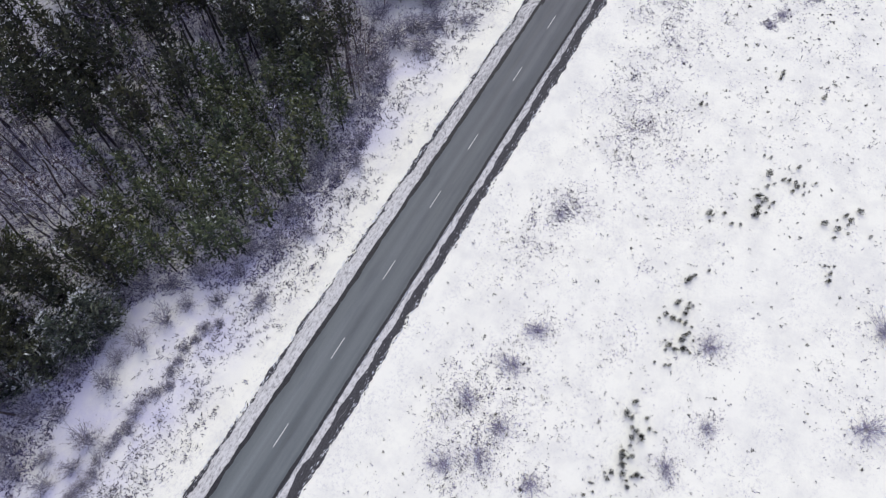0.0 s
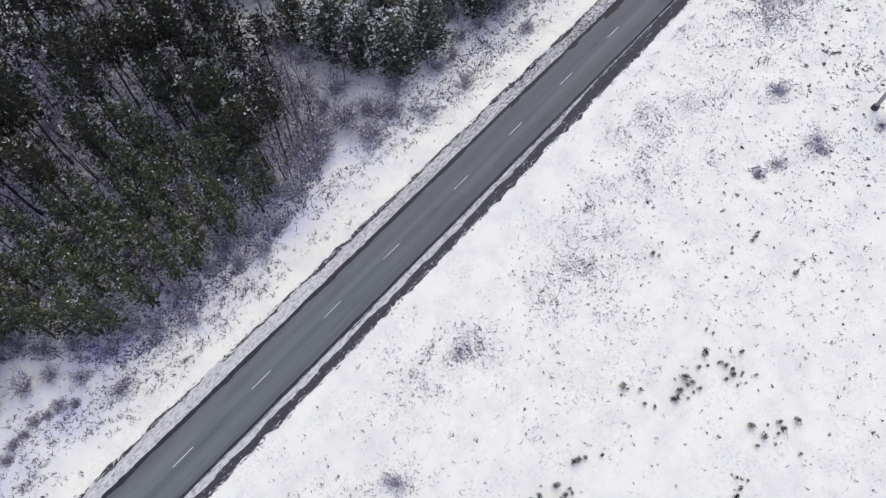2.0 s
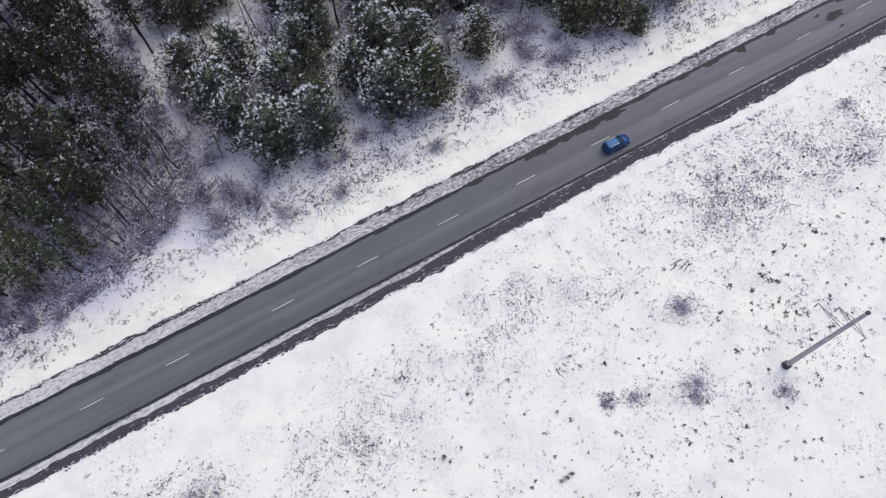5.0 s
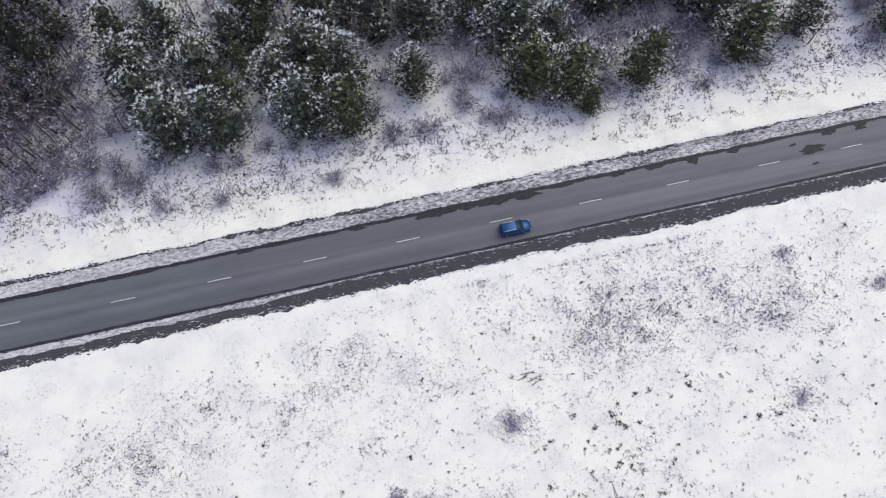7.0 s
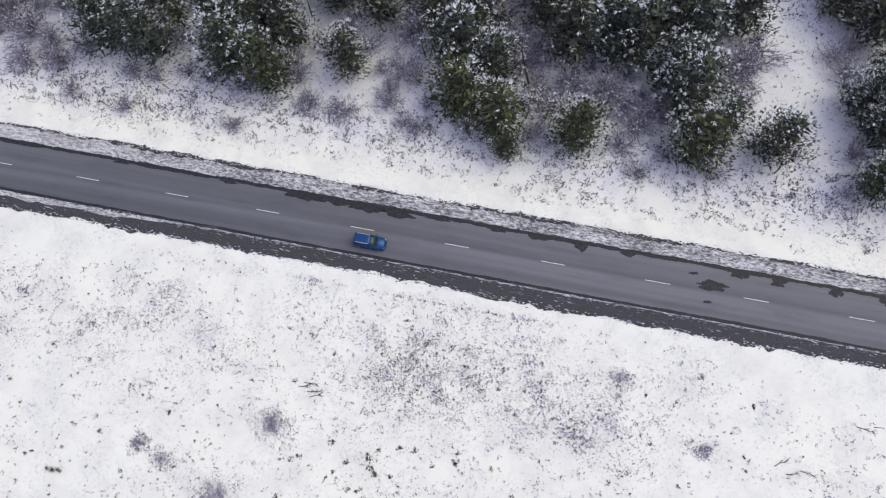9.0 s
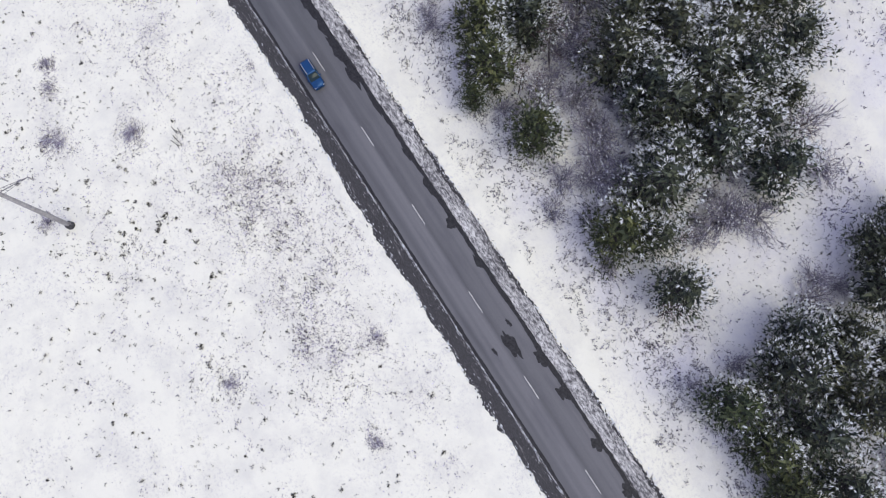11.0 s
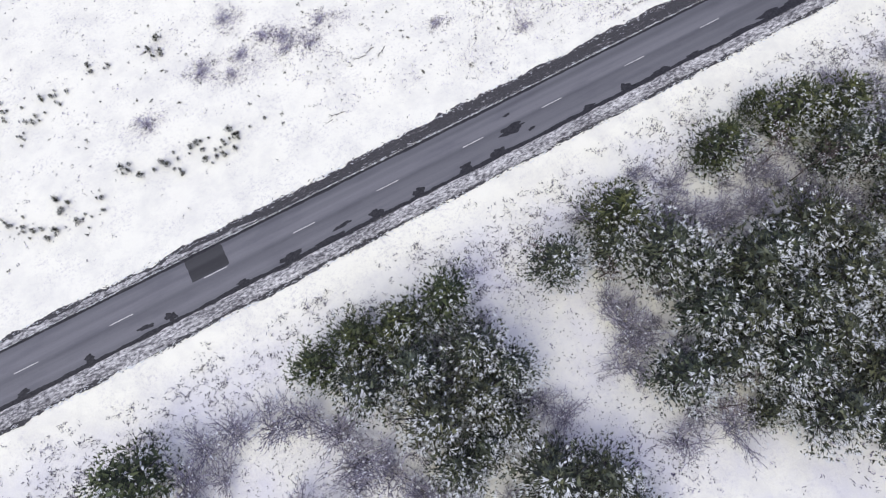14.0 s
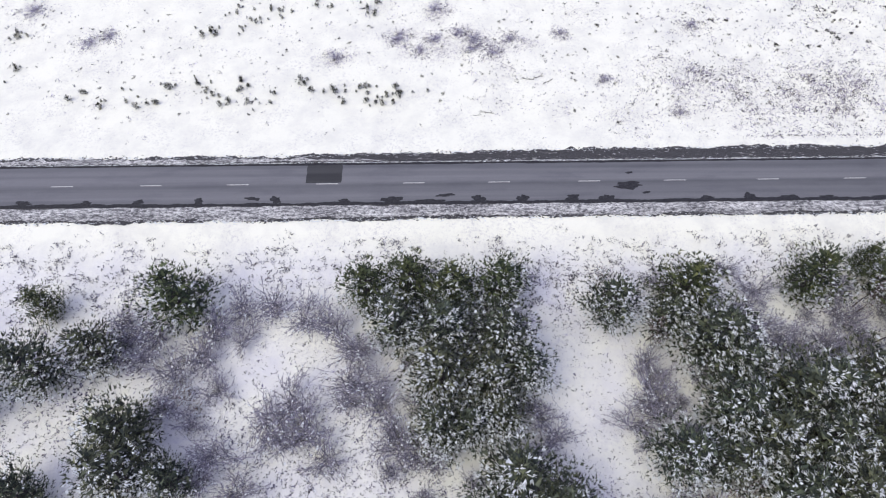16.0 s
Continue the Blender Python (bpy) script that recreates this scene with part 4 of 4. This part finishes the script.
weed_field("lilac_brush", HAZE, spots, r2.uniform(0.08, 0.24, len(spots)), 3, "thin lilac-grey dead growth in patches on the snow", "dry grass", 64, 0.5, 0.8)
# single dark tussocks: x, y
TUSSOCKS = [(-25.8, -37.9), (-15.6, -36.3), (-4.9, -32.1), (-5.6, -29.9), (-6.0, -31.6), (-3.9, -33.0), (-2.5, -35.7), (-5.1, -26.4), (-4.3, -25.2), (-1.9, -24.6), (-7.5, -27.0), (-14.3, -32.3), (-9.3, -32.0), (-13.6, -28.1), (4.8, -24.9), (-1.0, -18.1), (17.4, -8.7), (-12.5, -38.9), (-9.6, -25.3), (-12.9, -27.6), (-6.7, -30.0), (-28.9, -25.8), (-4.6, -27.1), (-4.0, -28.0), (-2.4, -27.8), (-0.2, -24.5), (4.6, -25.0), (11.3, -30.1), (13.5, -30.2), (31.7, -29.1), (-61.3, -19.5), (36.7, -12.3), (30.6, -10.3)]
spots = np.concatenate([np.stack([r2.uniform(-42, 42, 110), r2.uniform(-47, -23, 110)], 1), np.stack([r2.uniform(-150, 130, 330), r2.uniform(-60, -12, 330)], 1)])
seen = np.array(TUSSOCKS)
seen = np.repeat(seen, 3, 0) + r2.normal(0, 0.16, (3 * len(seen), 2))
spots = np.concatenate([spots, seen])
weed_field("grass_tussocks", TUSSOCK, spots, r2.uniform(0.24, 0.44, len(spots)), 12, "round dark grass tussocks in the snow", "tussocks", 65, 0.6)


def verge_spots(count, seed):
    r = np.random.default_rng(seed)
    x, y = r.uniform(-165, 140, count), 7.2 + np.abs(r.normal(0, 4.6, count))
    keep = r.random(count) < np.clip(0.02 + ((y - 6.5) / 7) ** 2 * 0.8 + 0.12 * patchy(x, y) * (y > 8.5), 0.015, 0.9) * np.where(x > 40, 0.55, 1.0)
    spots = np.stack([x, y], 1)[keep]
    heart = spots[: len(spots) // 7]
    return np.concatenate([spots[::2], np.repeat(heart, 6, 0) + r.normal(0, 1, (6 * len(heart), 2)) * [0.7, 0.28]])


spots = verge_spots(20000, 41)
weed_field("verge_weeds", GREYWEED, spots, r2.uniform(0.25, 0.75, len(spots)), 4, "dry grass and weeds along the forest edge", "weeds", 42, 0.8, 0.85)


def brush_spots(centres, each, reach, seed):
    r = np.random.default_rng(seed)
    sets = []
    for x, y, w in centres:
        a, d = r.uniform(0, 6.283, each), 1.7 * np.sqrt(r.random(each))
        d *= 1 + 0.25 * np.sin(2 * a + r.uniform(0, 6)) + 0.2 * np.sin(5 * a + r.uniform(0, 6)) + 0.15 * r.normal(size=each)
        sets.append(np.stack([x + reach * w * d * np.cos(a), y + 0.8 * reach * w * d * np.sin(a)], 1))
    return np.concatenate(sets)


spots = brush_spots(thicket.spots, 150, 1.2, 71)
spots = spots[spots[:, 1] > 9.5]
weed_field("brushwood", BRUSH, spots, r2.uniform(0.12, 0.45, len(spots)), 3, "thin purplish brushwood round the leafless shrubs", "brushwood", 72, 0.7, 0.40)
spots = brush_spots(low.spots, 44, 1.1, 75)
weed_field("shrub_weeds", GREYWEED, spots, r2.uniform(0.16, 0.38, len(spots)), 5, "dark dry weed tufts gathered round the field shrubs", "weeds", 76)
spots = brush_spots(low.spots, 420, 1.3, 73)
weed_field("field_brush", HAZE, spots, r2.uniform(0.10, 0.26, len(spots)), 3, "thin pale brush round the field shrubs", "brushwood", 74, 0.5, 0.8)


def floor_spots(count, seed):
    r = np.random.default_rng(seed)
    x, y = np.where(r.random(count) < 0.6, r.uniform(-140, -58, count), r.uniform(-60, 110, count)), r.uniform(12, 66, count)
    edge = np.array([front(a) for a in x])
    deep = np.where(x < -62, y > edge - 3, y > 14)
    keep = deep & (r.random(count) < np.where(x < -62, 1.0, np.clip(0.18 + 0.22 * patchy(x, y), 0.03, 0.6)))
    return np.stack([x, y], 1)[keep]


spots = floor_spots(74000, 51)
weed_field("forest_undergrowth", TWIG, spots, r2.uniform(0.2, 0.9, len(spots)), 4, "thin leafless undergrowth between the trees", "undergrowth", 52, 0.8, 0.8)


r3 = np.random.default_rng(55)
spots = np.stack([r3.uniform(-60, 112, 32000), r3.uniform(13.5, 46, 32000)], 1)
spots = spots[r3.random(32000) < np.clip(0.55 + 0.2 * patchy(spots[:, 0], spots[:, 1]), 0.32, 0.9)]
weed_field("clearing_weeds", WEED, spots, r2.uniform(0.14, 0.40, len(spots)), 4, "dark dry weeds in the snowy forest clearings", "weeds", 56, 0.8, 0.8)


# ---- fallen branches in the field ----
def build_branch(x, y, length, turn, seed):
    r = np.random.default_rng(seed)
    top = tagged(new("fallen_branch"), "thin dark fallen branch lying on the snow", "branch", "fallen branches")
    t = np.linspace(0, length, 6)
    line = np.stack([t, np.cumsum(r.normal(0, 0.06, 6)), 0.05 + 0.04 * r.random(6)], 1)
    part("stem", mesh_of("stem", *tube(line, np.linspace(0.045, 0.015, 6), 5), PINEBARK), top)
    for k in range(7):
        u = r.uniform(0.15, 0.95) * length
        o = np.array([np.interp(u, t, line[:, c]) for c in range(3)])
        a = r.choice([-1, 1]) * r.uniform(0.3, 0.8)
        d = np.array([math.cos(a), math.sin(a), 0.15]) * r.uniform(0.3, 0.9)
        part("side_twig", mesh_of("side_twig", *tube([o, o + d * 0.5, o + d], [0.022, 0.016, 0.006], 4), PINEBARK), top)
    top.matrix_basis = pose(x, y, settle(x, y, 0.02), 0, 0, turn)


for k, (x, y, length, turn) in enumerate([(-13.8, -20.4, 1.8, 10), (-14.9, -20.0, 1.5, 20), (-14.4, -19.5, 1.6, 0), (-13.4, -21.0, 1.4, 25), (50.3, -12.0, 4.0, 8), (48.5, -12.3, 2.4, -10), (39.5, -18.5, 1.8, 30), (40.8, -19.0, 1.6, 15), (42.3, -18.4, 1.7, -12)]):
    build_branch(x, y, length, turn, 900 + k)


# ---- the power pole ----
def build_pole():
    top = tagged(new("power_pole"), "grey concrete power pole with lattice steel crossarms in the field", "power pole")
    z0 = settle(-10.45, -36.6, 0.1)
    part("shaft", mesh_of("shaft", *tube([(0, 0, z0), (0, 0, 6), (0, 0, 12), (0, 0, 18.2)], [0.30, 0.27, 0.23, 0.19], 16), CONCRETE, True), top)
    part("base_collar", mesh_of("base_collar", *tube([(0, 0, z0), (0, 0, 0.25), (0, 0, 0.4)], [0.52, 0.48, 0.33], 14), GRAVEL), top, "dark earth and stone collar")
    part("pole_cap", mesh_of("pole_cap", *tube([(0, 0, 18.2), (0, 0, 18.35)], [0.22, 0.18], 14), GRAVEL, False), top, "dark cap")

    def arm(z, length, sign):
        tip = np.array([0, sign * length, z + 0.15])
        bars = []
        corners = [np.array([s * 0.22, sign * 0.22, z + d]) for s in (-1, 1) for d in (0, 0.6)]
        for c in corners:
            bars.append(tube([c, tip], [0.026, 0.022], 4))
        for u in (0.2, 0.42, 0.64):
            q = [c + (tip - c) * u for c in corners]
            for a, b in ((0, 2), (1, 3), (0, 1), (2, 3)):
                bars.append(tube([q[a], q[b]], [0.016, 0.016], 4))
            w = [c + (tip - c) * (u + 0.2) for c in corners]
            bars.append(tube([q[0], w[2]], [0.014, 0.014], 4))
            bars.append(tube([q[1], w[3]], [0.014, 0.014], 4))
        ob = part("crossarm", mesh_of("crossarm", *joined(bars), STEEL), top, "lattice steel crossarm")
        part("arm_plate", mesh_of("arm_plate", *tube([tip - [0.2, 0, 0], tip + [0.2, 0, 0]], [0.03, 0.03], 5), STEEL), ob)
        rings = []
        for k in range(7):
            zz = tip[2] - 0.12 - 0.13 * k
            rings.append(tube([(tip[0], tip[1], zz), (tip[0], tip[1], zz - 0.05), (tip[0], tip[1], zz - 0.10)], [0.025, 0.08, 0.025], 8))
        part("insulator_string", mesh_of("insulator_string", *joined(rings), CONCRETE, True), ob)

    arm(13.0, 3.3, 1)
    arm(15.1, 1.8, 1)
    arm(15.1, 1.8, -1)
    top.matrix_basis = pose(-10.45, -36.6, 0, -2.25, -0.6, 0)


build_pole()


# ---- the blue car ----
def build_car(x, y, turn):
    blue = plain("blue_car_paint", (0.014, 0.066, 0.195), 0.28, 0.35, 0.10, 1.5)
    glass, n, l, p = material("tinted_glass", 0.08)
    p.inputs["Base Color"].default_value = (0.018, 0.035, 0.045, 1)
    p.inputs["Specular IOR Level"].default_value = 0.25
    tyre_m, rim_m = plain("rubber", (0.025, 0.025, 0.027), 0.85), plain("alloy", (0.42, 0.42, 0.44), 0.35, 0.8)
    rail_m, trim = plain("silver_rail", (0.70, 0.71, 0.73), 0.35, 0.5, 0.05), plain("black_plastic", (0.03, 0.03, 0.032), 0.65)
    lamp, red = plain("clear_lamp", (0.75, 0.77, 0.80), 0.15, 0.2, 0.05), plain("red_lamp", (0.35, 0.02, 0.02), 0.25)
    top = tagged(new("car"), "blue estate car with silver roof rails on the road", "car")

    def loft(name, sections, mat, parent, label="", smooth=True, bevel=0.0):
        """Sections along x: (x, half width at the bottom, half width at the top, z of bottom, z of top)."""
        rings, f = [], []
        for sx, wb, wt, zb, zt in sections:
            mid = (zb + zt) / 2
            wm = max(wb, wt)
            half = [(wb * 0.94, zb), (wm, zb + 0.18 * (zt - zb)), (wm, mid), (wt * 0.99, zt - 0.10 * (zt - zb)), (wt * 0.90, zt)]
            rings.append([(sx, a, b) for a, b in half] + [(sx, 0, zt + 0.015)] + [(sx, -a, b) for a, b in half[::-1]] + [(sx, 0, zb)])
        k = len(rings[0])
        for r in range(len(rings) - 1):
            for s in range(k):
                q = (s + 1) % k
                f.append([r * k + s, r * k + q, (r + 1) * k + q, (r + 1) * k + s])
        f += [list(range(k))[::-1], [(len(rings) - 1) * k + s for s in range(k)]]
        v = [c for ring in rings for c in ring]
        me = mesh_of(name, v, f, mat, smooth)
        bm = bmesh.new()
        bm.from_mesh(me)
        bmesh.ops.recalc_face_normals(bm, faces=bm.faces)
        bm.to_mesh(me)
        bm.free()
        return part(name, me, parent, label)

    def box(name, size, at, mat, parent, round_by=0.02, label=""):
        bm = bmesh.new()
        bmesh.ops.create_cube(bm, size=1, matrix=Matrix.Translation(at) @ Matrix.Diagonal((*size, 1)))
        bmesh.ops.bevel(bm, geom=list(bm.edges), offset=round_by, segments=2, affect="EDGES")
        return part(name, from_bm(name, bm, mat), parent, label)

    body = loft("body", [(-2.04, 0.62, 0.66, 0.36, 0.86), (-1.98, 0.78, 0.80, 0.30, 0.98), (-1.5, 0.84, 0.82, 0.26, 1.02), (0.0, 0.855, 0.83, 0.24, 1.02), (0.75, 0.85, 0.82, 0.24, 1.00), (1.25, 0.84, 0.78, 0.25, 0.93), (1.75, 0.80, 0.72, 0.27, 0.84), (1.98, 0.70, 0.62, 0.32, 0.72), (2.06, 0.52, 0.46, 0.38, 0.60)], blue, top)
    loft("cabin_glass", [(-1.97, 0.70, 0.62, 0.98, 1.10), (-1.80, 0.74, 0.63, 0.98, 1.44), (-0.9, 0.76, 0.645, 1.0, 1.50), (0.1, 0.76, 0.635, 1.0, 1.47), (0.55, 0.755, 0.62, 0.99, 1.28), (1.02, 0.74, 0.66, 0.95, 1.0)], glass, top, "dark tinted windows")
    loft("roof", [(-1.88, 0.56, 0.55, 1.44, 1.50), (-1.75, 0.64, 0.61, 1.46, 1.535), (-0.9, 0.655, 0.63, 1.49, 1.57), (-0.1, 0.645, 0.61, 1.48, 1.545), (0.18, 0.60, 0.56, 1.44, 1.49)], blue, top)
    for s in (-1, 1):
        for a, b, w in (((0.98, s * 0.73, 0.98), (0.14, s * 0.635, 1.46), 0.04), ((-0.35, s * 0.80, 1.0), (-0.40, s * 0.67, 1.50), 0.045), ((-1.86, s * 0.735, 1.0), (-1.74, s * 0.625, 1.47), 0.075)):
            part("pillar", mesh_of("pillar", *tube([a, b], [w, w], 6), blue), top)
        rail = part("roof_rail", mesh_of("roof_rail", *tube([(-1.70, s * 0.585, 1.54), (-1.58, s * 0.585, 1.63), (-0.9, s * 0.60, 1.655), (-0.15, s * 0.585, 1.63), (-0.02, s * 0.58, 1.54)], [0.032] * 5, 6), rail_m, True), top, "silver roof rail")
        mirror = box("wing_mirror", (0.16, 0.20, 0.14), (0.72, s * 0.93, 1.03), blue, top, 0.04)
        box("mirror_glass", (0.01, 0.15, 0.10), (0.635, s * 0.93, 1.03), glass, mirror, 0.003)
        box("headlight", (0.22, 0.28, 0.14), (1.90, s * 0.53, 0.66), lamp, top, 0.04, "clear headlight")
        box("tail_light", (0.08, 0.16, 0.36), (-2.0, s * 0.68, 0.86), red, top, 0.03, "red tail light")
        box("side_sill", (2.3, 0.05, 0.12), (0, s * 0.85, 0.30), trim, top, 0.02)
        box("door_handle", (0.16, 0.025, 0.03), (-0.15, s * 0.862, 0.84), trim, top, 0.008)
        box("door_handle", (0.16, 0.025, 0.03), (-1.0, s * 0.858, 0.84), trim, top, 0.008)
        for wx in (-1.25, 1.27):
            ring = [tube([(wx, s * (0.80 - 0.10), 0.31), (wx, s * (0.80 - 0.07), 0.31), (wx, s * 0.80, 0.31), (wx, s * 0.845, 0.31), (wx, s * 0.86, 0.31)], [0.28, 0.31, 0.31, 0.30, 0.24], 20)]
            tyre = part("wheel", mesh_of("wheel", *joined(ring), tyre_m, True), top, "black winter tyre")
            part("rim", mesh_of("rim", *tube([(wx, s * 0.84, 0.31), (wx, s * 0.868, 0.31), (wx, s * 0.875, 0.31)], [0.20, 0.20, 0.06], 14), rim_m, True), tyre, "silver wheel rim")
    box("front_bumper", (0.16, 1.30, 0.20), (2.03, 0, 0.40), blue, top, 0.06)
    box("grille", (0.05, 0.70, 0.10), (2.06, 0, 0.58), trim, top, 0.02)
    box("rear_bumper", (0.14, 1.36, 0.22), (-2.04, 0, 0.44), blue, top, 0.05)
    box("bonnet_seam", (0.03, 1.30, 0.012), (1.0, 0, 0.985), trim, top, 0.004)
    for s in (-0.3, 0.25):
        part("wiper", mesh_of("wiper", *tube([(1.0, s, 1.01), (0.72, s + 0.42, 1.20)], [0.012, 0.01], 4), trim), top)
    part("antenna", mesh_of("antenna", *tube([(-1.55, 0, 1.55), (-1.8, 0, 1.78)], [0.012, 0.006], 5), trim), top)
    top.matrix_basis = pose(x, y, crown(y) - 0.02, 0, 0, turn) @ Matrix.Scale(0.95, 4)


build_car(-10.4, -1.62, 0.0)
